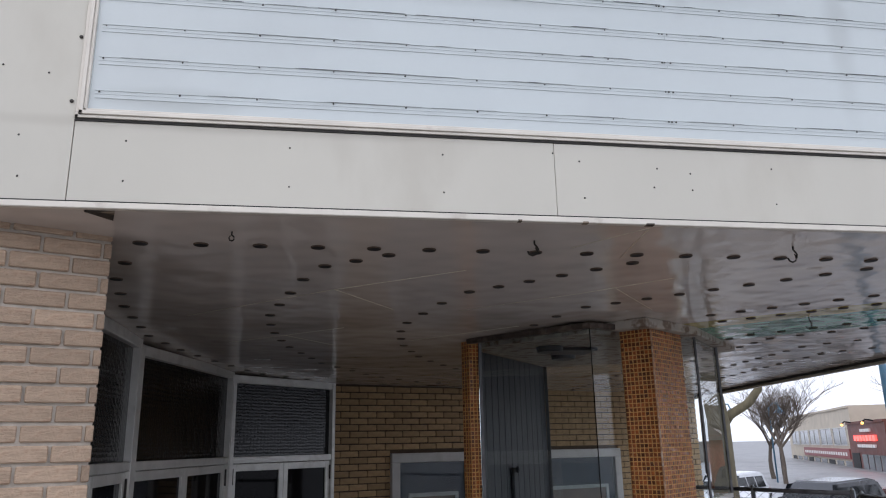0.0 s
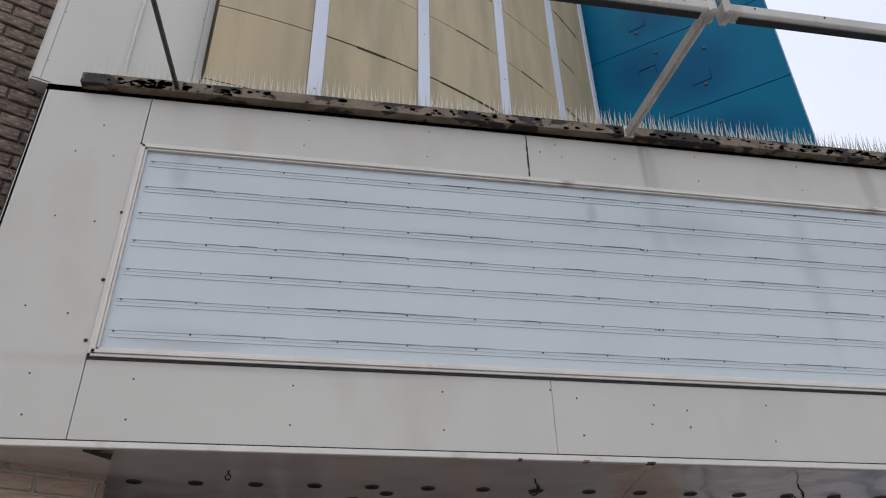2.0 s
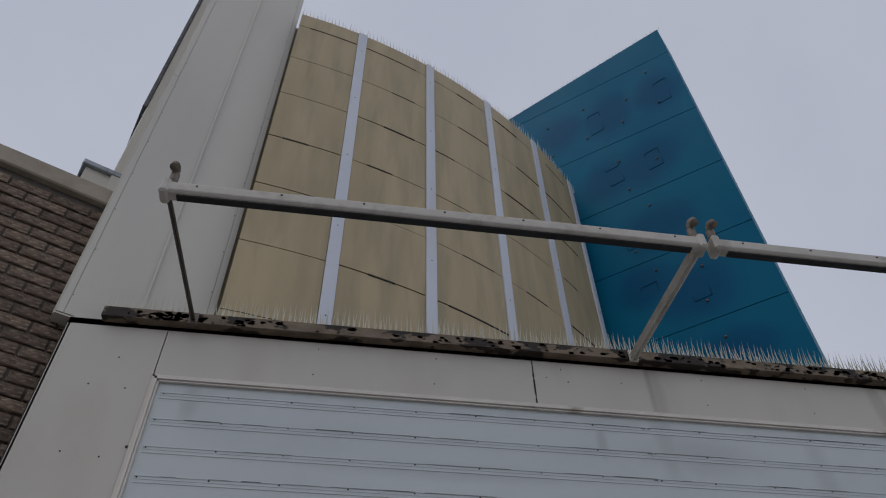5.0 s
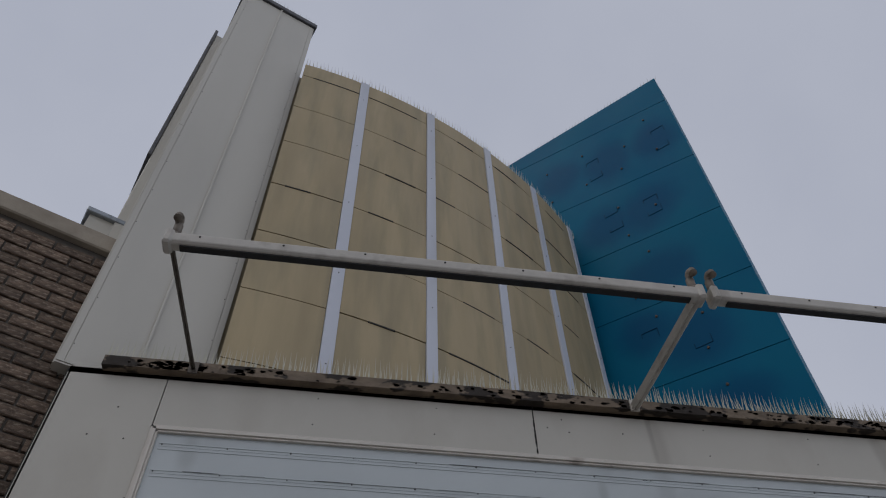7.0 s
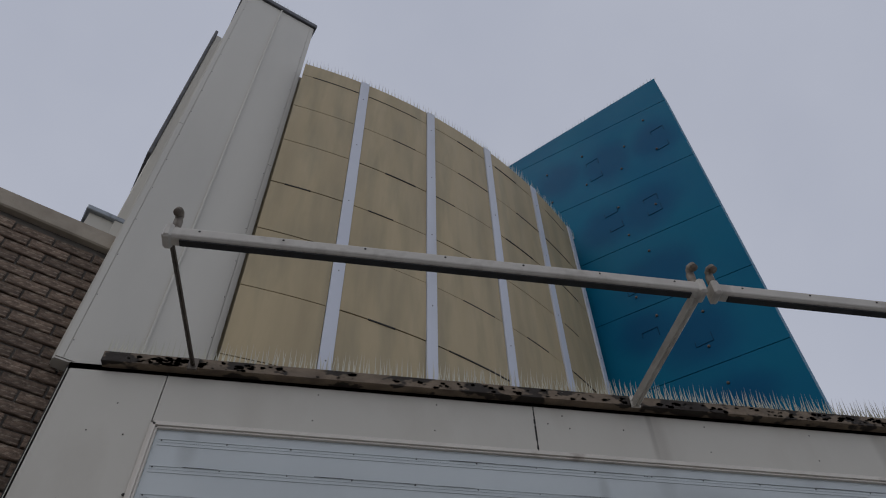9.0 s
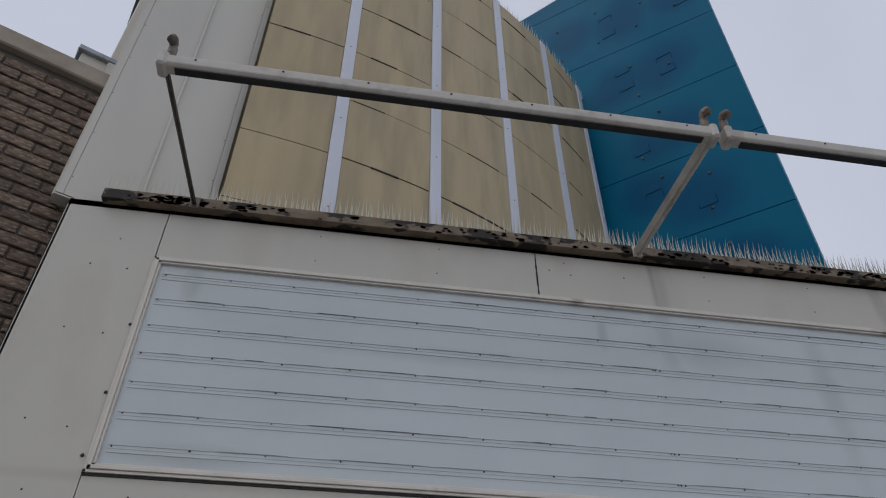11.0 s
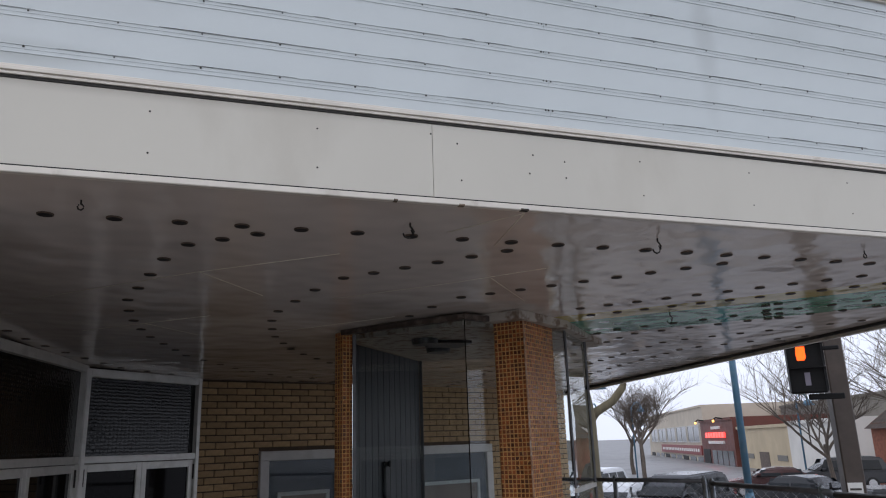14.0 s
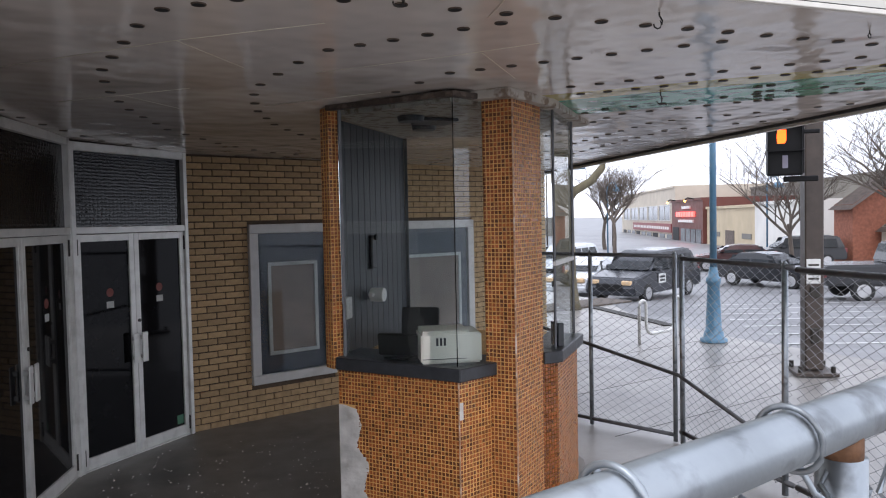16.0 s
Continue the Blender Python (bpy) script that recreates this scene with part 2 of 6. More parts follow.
blotches(M_fascia, [((1.875, 2.835, 4.55), (0.022, 1, 0.30), 0.5), ((1.90, 2.835, 4.46), (0.05, 1, 0.25), 0.3), ((3.1, 2.835, 4.5), (0.05, 1, 0.25), 0.35), ((0.6, 2.835, 4.62), (1.3, 1, 0.035), 0.35), ((2.6, 2.835, 4.62), (1.2, 1, 0.04), 0.4), ((0.2, 2.835, 3.325), (1.2, 1, 0.03), 0.25)], (0.27, 0.235, 0.19), 0.06, 0.7)
blotches(M_letter, [((1.88, 2.84, 4.14), (0.07, 1, 0.22), 0.35), ((1.57, 2.84, 4.15), (0.03, 1, 0.10), 0.35), ((2.05, 2.84, 4.12), (0.35, 1, 0.12), 0.3), ((2.62, 2.84, 3.95), (0.07, 1, 0.5), 0.25), ((-0.12, 2.84, 3.42), (0.3, 1, 0.06), 0.4), ((-0.27, 2.84, 4.2), (0.05, 1, 0.12), 0.35), ((0.9, 2.84, 3.95), (0.7, 1, 0.05), 0.25)], (0.30, 0.32, 0.31), 0.06, 0.8)


# ---- mesh helpers ----
def box(bm, x0, y0, z0, x1, y1, z1, m=None):
    vs = [bm.verts.new((m @ Vector(p)) if m else p) for p in ((x0, y0, z0), (x1, y0, z0), (x1, y1, z0), (x0, y1, z0), (x0, y0, z1), (x1, y0, z1), (x1, y1, z1), (x0, y1, z1))]
    for f in ((3, 2, 1, 0), (4, 5, 6, 7), (0, 1, 5, 4), (1, 2, 6, 5), (2, 3, 7, 6), (3, 0, 4, 7)):
        bm.faces.new([vs[i] for i in f])
    return vs


def prism(bm, pts, z0, z1):
    a = [bm.verts.new((p[0], p[1], z0)) for p in pts]
    b = [bm.verts.new((p[0], p[1], z1)) for p in pts]
    n = len(pts)
    bm.faces.new(a[::-1])
    bm.faces.new(b)
    for i in range(n):
        bm.faces.new((a[i], a[(i + 1) % n], b[(i + 1) % n], b[i]))


def tube(bm, pts, r, n=8, r2=None, cap=True):
    pts = [Vector(p) for p in pts]
    rings = []
    for i, p in enumerate(pts):
        d = (pts[min(i + 1, len(pts) - 1)] - pts[max(i - 1, 0)]).normalized()
        u = d.cross(Vector((0, 0, 1)) if abs(d.z) < 0.9 else Vector((1, 0, 0))).normalized()
        v = d.cross(u)
        k = r if r2 is None else r + (r2 - r) * i / max(1, len(pts) - 1)
        rings.append([bm.verts.new(p + k * (math.cos(a) * u + math.sin(a) * v)) for a in (2 * math.pi * j / n for j in range(n))])
    for s, e in zip(rings, rings[1:]):
        for j in range(n):
            bm.faces.new((s[j], s[(j + 1) % n], e[(j + 1) % n], e[j]))
    if cap:
        bm.faces.new(rings[0][::-1])
        bm.faces.new(rings[-1])


def finish(bm, bevel=0.0, smooth=False, seg=1):
    bmesh.ops.recalc_face_normals(bm, faces=bm.faces)
    if bevel:
        bmesh.ops.bevel(bm, geom=[e for e in bm.edges if e.calc_face_angle(0) > 0.5], offset=bevel, segments=seg, affect="EDGES", clamp_overlap=True)
    for f in bm.faces:
        f.smooth = smooth
    return bm


def mesh_of(name, bm, material):
    me = bpy.data.meshes.new(name)
    bm.to_mesh(me)
    bm.free()
    me.materials.append(material)
    return me


def thing(name, at, label, category, group="", kind=""):
    ob = new(name)
    ob.empty_display_size = 0.1
    ob.matrix_basis = Matrix.Translation(at)
    return tagged(ob, label, category, group, kind)


def part(name, bm, material, parent=None, label="", bevel=0.0, smooth=False, seg=1):
    if bevel is not None:
        finish(bm, bevel, smooth, seg)
    ob = new(name, mesh_of(name, bm, material))
    if parent:
        ob.parent = parent
        ob.matrix_parent_inverse = parent.matrix_basis.inverted()
    return tagged(ob, label)


def solo(name, bm, material, label, category, kind="", bevel=0.0, smooth=False, group="", seg=1):
    return tagged(part(name, bm, material, None, label, bevel, smooth, seg), category=category, kind=kind, group=group)


def shared(name, me, parent, m):
    ob = new(name, me)
    ob.parent = parent
    ob.matrix_parent_inverse = parent.matrix_basis.inverted()
    ob.matrix_basis = m
    return ob


def line_frame(a, b):
    """A frame at a with x towards b, y to the left of it, z up."""
    d = Vector((b[0] - a[0], b[1] - a[1], 0)).normalized()
    return Matrix(((d.x, -d.y, 0, a[0]), (d.y, d.x, 0, a[1]), (0, 0, 1, a[2] if len(a) > 2 else 0), (0, 0, 0, 1)))


B = bmesh.new

M_sticker1 = mat("pale_sticker", (0.45, 0.45, 0.43), 0.6, var=0.1, bump=0.0)
M_sticker2 = mat("red_sticker", (0.20, 0.05, 0.04), 0.6, var=0.2, bump=0.0)
M_sticker3 = mat("green_sticker", (0.05, 0.16, 0.09), 0.6, var=0.2, bump=0.0)
M_casewhite = mat("dull_white_frame_paint", (0.52, 0.51, 0.49), 0.5, var=0.08, scale=6, bump=0.1, stain=(0.3, 0.28, 0.25), samt=0.3, sscale=5)
M_caseback = mat("slate_blue_board", (0.045, 0.055, 0.075), 0.6, var=0.15, bump=0.05)
M_casesheet = mat("faded_brown_sheet", (0.22, 0.16, 0.13), 0.7, var=0.2, scale=3, bump=0.05)
M_corn = mat("stained_pale_paint", (0.42, 0.38, 0.33), 0.6, var=0.15, scale=8, bump=0.3, stain=(0.15, 0.09, 0.05), samt=0.8, sscale=14, lo=0.5, hi=0.62)
M_cream = mat("cream_plastic", (0.60, 0.58, 0.50), 0.45, var=0.05, bump=0.03)

# ---- ground ----
YF, ZL, ZT = 2.835, 3.015, 4.63     # face of the canopy, its lower lip, its top


def zsoff(y):
    return 3.005 - 0.027 * (y - 2.85)


SM = Matrix.Translation((0.444, 0.411, 0)) @ Matrix.Rotation(radians(-19.8), 4, "Z")     # u across the view down the street, v along it


def zr(v):
    return -0.16 - 0.0435 * max(0.0, min(v, 30.0) - 11.0)


bm = B()
rows = [[bm.verts.new(SM @ Vector((u, v, zr(v)))) for u in (-900, -40, -10, 10, 40, 900)] for v in (-900, -30, 11, 16, 22, 30, 60, 1500)]
for p, q in zip(rows, rows[1:]):
    for k in range(5):
        bm.faces.new((p[k], p[k + 1], q[k + 1], q[k]))
solo("ground", bm, M_asph, "wet grey asphalt street and parking ground", "ground", "structure")
KERB = [(-12, -6), (9.9, -6), (9.8, 8.0), (9.45, 10.6), (9.7, 14.0), (10.6, 16.5), (10.4, 24), (-12, 24)]
bm = B()
prism(bm, KERB, -0.2, -0.012)
solo("pavement", bm, M_walk, "wet pale concrete pavement with joints", "pavement", "structure")
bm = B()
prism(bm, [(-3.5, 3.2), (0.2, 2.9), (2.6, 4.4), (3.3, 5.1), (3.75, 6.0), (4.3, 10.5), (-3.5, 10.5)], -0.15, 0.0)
solo("floor", bm, M_floor, "dark concrete floor under the canopy", "floor", "structure")

# ---- brown brick wall beside the canopy ----
WD = radians(25)
wall_o = Vector((-0.385, 3.17, 0))
WM = Matrix.Translation(wall_o) @ Matrix.Rotation(WD, 4, "Z")      # x along the wall, negative away from the entrance; y into it


def brick_wall(root, m, x0, x1, z0, z1, brick_mat, near, depth=0.09, holes=(), bl=0.194, bh=0.0565, ch=0.0677, cl=0.2045):
    """Bricks in running bond on the plane y=0 of m; those inside near are parts, the rest one mesh."""
    base = B()
    box(base, -bl / 2, 0, 0, bl / 2, depth, bh)
    finish(base, 0.004)
    full = mesh_of("brick", base, brick_mat)
    rest_v, rest_f, count = [], [], 0
    row = 0
    z = z0
    while z + bh <= z1 + 0.002:
        x = x0 - (cl / 2 if row % 2 else 0)
        while x < x1:
            a, b = max(x, x0), min(x + bl, x1)
            x += cl
            for h in holes:
                if a < h[1] and b > h[0] and z < h[3] and z + bh > h[2]:
                    if a < h[0]:
                        b = h[0]
                    else:
                        a = max(a, h[1])
            if b - a < 0.02:
                continue
            off = random.uniform(-0.006, 0.001)
            if near[0] <= a and b <= near[1] and near[2] <= z <= near[3] and count < 300:
                mm = m @ Matrix.Translation(((a + b) / 2, off, z + random.uniform(-0.0015, 0.0015))) @ Matrix.Diagonal(((b - a) / bl, 1, 1, 1))
                shared("brick", full, root, mm)
                count += 1
            else:
                n = len(rest_v)
                for p in ((a, off, z), (b, off, z), (b, depth, z), (a, depth, z), (a, off, z + bh), (b, off, z + bh), (b, depth, z + bh), (a, depth, z + bh)):
                    rest_v.append(m @ Vector(p))
                rest_f += [tuple(n + i for i in f) for f in ((0, 1, 5, 4), (1, 2, 6, 5), (3, 0, 4, 7), (4, 5, 6, 7), (3, 2, 1, 0))]
        z += ch
        row += 1
    if rest_v:
        me = bpy.data.meshes.new("far_bricks")
        me.from_pydata(rest_v, [], rest_f)
        me.materials.append(brick_mat)
        ob = new("far_bricks", me)
        ob.parent, ob.matrix_parent_inverse = root, root.matrix_basis.inverted()
        tagged(ob, kind="stuff")


def wall_piece(name, m, x0, x1, z0, z1, thick, material, label, category="wall"):
    bm = B()
    box(bm, x0, 0.012, z0, x1, thick, z1, m)
    return solo(name, bm, material, label, category, "structure")


wall_left = wall_piece("wall_west", WM, -3.4, -0.006, 0, 5.45, 0.45, M_mortar, "brown textured brick wall with recessed joints")
bm = B()
box(bm, -3.4, 0.0105, 0, -0.004, 0.44, 3.06, WM)
part("lower_joints", bm, M_mortar3, wall_left, "pale mortar of the lower brickwork")
bm = B()
box(bm, -3.5, -0.035, 5.45, -0.42, 0.48, 5.57, WM)
part("coping", bm, M_stone, wall_left, "sandstone coping", bevel=0.008)
bm = B()
box(bm, -0.92, 0.5, 5.3, -0.40, 1.2, 6.24, WM)
roof_box = solo("roof_curb", bm, M_tower, "small white roof upstand with a grey cap behind the coping", "roof curb")
bm = B()
box(bm, -0.95, 0.47, 6.24, -0.37, 1.23, 6.285, WM)
part("cap", bm, M_galv, roof_box, "grey metal cap", bevel=0.006)

# ---- canopy: the letter-board face ----
XL, XR = -0.905, 5.62
canopy = thing("theatre_canopy", (2.5, 4, ZL), "cream enamel canopy with a white letter board", "canopy", kind="structure")
bm = B()
box(bm, XL + 0.01, YF + 0.012, ZL + 0.02, XR - 0.012, YF + 0.10, ZT - 0.005)
part("backing", bm, M_black, canopy, "dark backing behind the panel joints")


def face_panel(x0, x1, z0, z1, gap=0.0022):
    bm = B()
    box(bm, x0 + gap, YF, z0, x1 - gap, YF + 0.01, z1)
    return part("panel", bm, M_fascia, canopy, bevel=0.0012)


face_panel(XL, -0.456, ZL + 0.012, ZT)
for x0, x1 in ((-0.456, 1.287), (1.287, 3.86), (3.86, XR)):
    face_panel(x0, x1, ZL + 0.012, 3.325, 0.0008)
    face_panel(x0, x1, 4.335, ZT)
screw = B()
bmesh.ops.create_uvsphere(screw, u_segments=8, v_segments=5, radius=0.0055)
screw_me = mesh_of("screw", screw, M_screw)


def screw_at(parent, x, y, z, s=1.0):
    shared("screw", screw_me, parent, Matrix.Translation((x, y, z)) @ Matrix.Diagonal((s, 0.5 * s, s, 1)))


for x, z in ((-0.708, 4.261), (-0.625, 4.414), (-0.553, 4.252), (-0.556, 3.916), (-0.709, 3.93), (-0.561, 3.504), (-0.714, 3.526), (-0.619, 3.112), (-0.632, 3.263), (1.281, 3.283), (1.387, 3.254), (1.399, 3.105), (1.706, 3.238), (1.687, 3.159), (1.845, 3.222), (1.847, 3.153), (1.429, 4.547), (1.351, 4.493), (1.457, 4.475), (1.729, 4.492)):
    screw_at(canopy, x, YF - 0.001, z, 0.7)
for x, z in ((-0.463, 3.967), (-0.468, 3.653), (-0.474, 3.398)):
    screw_at(canopy, x, YF - 0.003, z, 1.3)
for x in (-0.28, 0.286, 0.85, 2.2, 2.76, 3.32, 3.9, 4.5, 5.1):
    screw_at(canopy, x, YF - 0.001, 3.257, 0.65)
    screw_at(canopy, x + 0.002, YF - 0.001, 3.107, 0.65)
    if x > 0:
        screw_at(canopy, x - 0.04, YF - 0.001, 4.552, 0.65)
        screw_at(canopy, x - 0.05, YF - 0.001, 4.402, 0.65)
for k in range(16):
    bm = B()
    z, w = 4.340 + 0.0165 * k + random.uniform(-0.004, 0.004), random.uniform(0.002, 0.006)
    prism(bm, [(1.287 - w, YF - 0.0012), (1.287 + 0.6 * w, YF - 0.0012), (1.287 + 0.6 * w, YF + 0.004), (1.287 - w, YF + 0.004)], z, z + random.uniform(0.008, 0.02))
    part("seam_grime", bm, M_dirt, canopy, bevel=None)

# frame of the letter board: four mitred mouldings, stepped
def moulding(x0, z0, x1, z1, w, side):
    for k, (o, d) in enumerate(((0.0, 0.010), (0.012, 0.017), (0.026, 0.010))):
        bm = B()
        e0, e1 = o, min(w, o + (0.012 if k == 0 else 0.014 if k == 1 else w - 0.026))
        if side in "tb":
            s = -1 if side == "t" else 1
            zz = z1 if side == "t" else z0
            box(bm, x0 + e0, YF - d, min(zz + s * e0, zz + s * e1), x1 - e0, YF + 0.012, max(zz + s * e0, zz + s * e1))
        else:
            s = 1 if side == "l" else -1
            xx = x0 if side == "l" else x1
            box(bm, min(xx + s * e0, xx + s * e1), YF - d, z0 + e0, max(xx + s * e0, xx + s * e1), YF + 0.012, z1 - e0)
        yield bm


PX0, PX1, PZ0, PZ1 = -0.456, 5.27, 3.335, 4.330
for side in "tblr":
    for bm in moulding(PX0, PZ0, PX1, PZ1, 0.036, side):
        part("frame_moulding", bm, M_trim, canopy, bevel=0.0015)
bm = B()
box(bm, PX0, YF - 0.004, PZ0 - 0.010, PX1, YF + 0.01, PZ0 + 0.001)
part("gasket", bm, M_dirt, canopy, "blackened gasket line")
for x0, x1 in ((PX0 + 0.03, PX1 - 0.03),):
    bm = B()
    box(bm, x0, YF + 0.004, PZ0 + 0.03, x1, YF + 0.012, PZ1 - 0.03)
    part("letter_panel", bm, M_letter, canopy, "translucent bluish white letter panel")
for i in range(7):
    z = 3.442 + i * 0.1327
    for x0, x1 in ((-0.402, 1.796), (1.799, 3.949), (3.952, 5.21)):
        bm = B()
        box(bm, x0, YF + 0.0028, z - 0.024, x1, YF + 0.005, z + 0.006)
        box(bm, x0, YF + 0.0016, z - 0.024, x1, YF + 0.0028, z - 0.0225)
        box(bm, x0, YF + 0.0016, z - 0.009, x1, YF + 0.0028, z - 0.0082)
        box(bm, x0, YF + 0.0004, z + 0.0045, x1, YF + 0.0028, z + 0.006)
        part("letter_track", bm, M_track, canopy, "clear plastic letter rail")
        box_end = x1
        u = x0 + random.uniform(0.0, 0.1)
        while u < box_end - 0.05:
            w = min(random.uniform(0.05, 0.26), box_end - u)
            if random.random() < 0.62:
                h = random.choice((0.0005, 0.0006, 0.0008, 0.0008, 0.0014, 0.0022))
                bm = B()
                e0, e1 = random.uniform(0, 0.4), random.uniform(0.5, 1.0)
                vs = [(u, 0), (u + w * e0, -0.3 * h), (u + w, 0), (u + w, 0.5 * h), (u + w * e1, h), (u + w * e0, 0.8 * h), (u, 0.35 * h)]
                lo = [bm.verts.new((p, YF - 0.0004, z + 0.0058 + q)) for p, q in vs]
                hi = [bm.verts.new((p, YF + 0.003, z + 0.0058 + q)) for p, q in vs]
                bm.faces.new(lo)
                for k in range(7):
                    bm.faces.new((lo[k], hi[k], hi[(k + 1) % 7], lo[(k + 1) % 7]))
                part("grime_streak", bm, M_dirt, canopy)
            u += w + random.choice((0.0, 0.0, 0.04))
    for x in [-0.389 + 0.2756 * j for j in range(8)] + [1.777, 1.790, 1.812] + [2.062 + 0.2795 * j for j in range(7)] + [3.96 + 0.279 * j for j in range(5)]:
        screw_at(canopy, x + random.uniform(-0.003, 0.003), YF + 0.0005, z + 0.0005, random.choice((0.55, 0.65, 0.75)))
# lower lip and top
bm = B()
box(bm, XL, YF - 0.006, ZL - 0.012, XR, YF + 0.02, ZL + 0.011)
part("drip_lip", bm, M_trim, canopy, "rust-spotted pale metal lip", bevel=0.003)
bm = B()
box(bm, XL, YF - 0.003, ZL + 0.0105, XR, YF + 0.01, ZL + 0.0155)
part("lip_joint", bm, M_dirt, canopy)
for x in (1.14, 1.40, 1.665, 3.9):
    bm = B()
    box(bm, x - random.uniform(0.005, 0.035), YF - 0.0068, ZL - 0.0128, x + 0.006, YF + 0.015, ZL - 0.006)
    part("rust_patch", bm, M_rust, canopy)
bm = B()
prism(bm, [(-0.40, YF + 0.021), (-0.30, YF + 0.021), (-0.33, YF + 0.12)], ZL - 0.018, ZL - 0.008)
part("rust_patch", bm, M_rust, canopy, "rusted corner of the soffit edge")
# side face towards the street


def eave(x0, x1, z0, z1):
    """A strip along the street edge that follows the slope of the soffit."""
    bm = B()
    for v in box(bm, x0, YF + 0.021, z0, x1, 14.0, z1):
        v.co.z += zsoff(v.co.y)
    return bm


bm = B()
a = [bm.verts.new((XR - 0.012, y, z)) for y, z in ((YF, ZL - 0.012), (14.0, zsoff(14) - 0.01), (14.0, ZT), (YF, ZT))]
b = [bm.verts.new((XR, v.co.y, v.co.z)) for v in a]
bm.faces.new(a)
bm.faces.new(b[::-1])
for k in range(4):
    bm.faces.new((a[k], b[k], b[(k + 1) % 4], a[(k + 1) % 4]))
part("side_panel", bm, M_fascia, canopy)
part("side_lip", eave(XR - 0.045, XR + 0.006, -0.045, 0.02), M_trim, canopy, "grimy lower edge of the canopy")
part("side_gap", eave(XR - 0.085, XR - 0.046, -0.022, 0.01), M_dirt, canopy, "black gap along the soffit edge")
bm = B()
box(bm, XL, YF + 0.0, ZT - 0.04, XR, 12.0, ZT - 0.006)
part("roof", bm, M_dkgalv, canopy, "flat canopy roof")
bm = B()
box(bm, XL, YF + 0.0, ZL + 0.012, XL + 0.012, YF + 0.25, ZT)
part("end_panel", bm, M_fascia, canopy)
bm = B()
box(bm, XL - 0.008, YF + 0.004, 3.0, XL - 0.001, YF + 0.2, ZT - 0.02)
part("sealant", bm, M_dirt, canopy, "dark sealant against the brickwork")

# ---- soffit ----
bm = B()
for x0, x1, y0, y1 in ((-1.2, XR - 0.05, YF + 0.02, 5.0), (-4.2, XR - 0.05, 5.0, 14.0)):
    for v in box(bm, x0, y0, 0, x1, y1, 0.02):
        v.co.z += zsoff(v.co.y)
BAND = Vector((1.49, -1.2, 0)).normalized()
BANDN = Vector((1.2, 1.49, 0)).normalized()
for p in ((3.70, 4.09, 0), (3.85, 4.29, 0), (4.28, 4.79, 0), (2.75, 5.2, 0)):
    bmesh.ops.bisect_plane(bm, geom=bm.verts[:] + bm.edges[:] + bm.faces[:], plane_co=p, plane_no=BAND if p[0] < 3 else BANDN)
for f in bm.faces:
    c = f.calc_center_median()
    q = (c - Vector((3.70, 4.09, 0))).dot(BANDN)
    if (c - Vector((2.75, 5.2, 0))).dot(BAND) > 0 and 0 < q < 0.80:
        f.material_index = 1 if q < 0.245 else 2
ceiling = solo("ceiling", bm, M_soffit, "glossy white enamel soffit panels with bulb holes", "ceiling", "structure")
ceiling.data.materials.append(M_sofyel)
ceiling.data.materials.append(M_sofgreen)
for pts in (((-0.36, 4.69), (0.45, 4.0), (1.07, 3.56)), ((-0.23, 5.63), (0.55, 5.04)), ((0.47, 3.98), (0.81, 4.45)), ((1.2, 4.48), (1.77, 4.0), (2.14, 3.63)), ((1.03, 5.54), (1.69, 4.94)), ((0.16, 5.33), (0.49, 5.73)), ((1.93, 3.87), (2.36, 4.38)), ((1.67, 2.87), (1.72, 3.3)), ((1.67, 2.87), (1.45, 3.16))):
    bm = B()
    tube(bm, [(x, y, zsoff(y) + 0.0005) for x, y in pts], 0.0026, 6)
    part("soffit_seam", bm, M_seam, canopy, "pale sealed joint between soffit panels", smooth=True)
bm = B()
box(bm, -4.2, YF + 0.05, 3.06, XR - 0.06, 14, 3.10)
part("ceiling_backing", bm, M_black, canopy)

# soffit is uncut: flat black discs and dark rims paint the holes' shaded depth
socket = B()
bmesh.ops.create_cone(socket, cap_ends=True, segments=14, radius1=0.0262, radius2=0.0262, depth=0.003)
socket_me = mesh_of("hole", socket, M_black)
ring = B()
a = [[ring.verts.new((r * math.cos(2 * math.pi * k / 14), r * math.sin(2 * math.pi * k / 14), z)) for k in range(14)] for r, z in ((0.030, 0.0015), (0.029, -0.0036), (0.0258, -0.0038))]
for p, q in zip(a, a[1:]):
    for k in range(14):
        ring.faces.new((p[k], p[(k + 1) % 14], q[(k + 1) % 14], q[k]))
ring_me = mesh_of("rim", ring, M_rim2)


def bulb_socket(x, y):
    th = new("bulb_socket", ring_me)
    tagged(th, "empty round bulb socket in the enamel soffit", "bulb socket", "bulb sockets")
    th.matrix_basis = Matrix.Translation((x, y, zsoff(y) - 0.0015))
    h = new("hole", socket_me)
    h.parent = th
    h.matrix_basis = Matrix.Translation((0, 0, -0.002))


def run(pts, step):
    """Evenly spaced places along a polyline."""
    out, carry = [], 0.0
    for p, q in zip(pts, pts[1:]):
        p, q = Vector(p), Vector(q)
        d = (q - p).length
        while carry <= d:
            out.append(p.lerp(q, carry / d))
            carry += step
        carry -= d
    return out


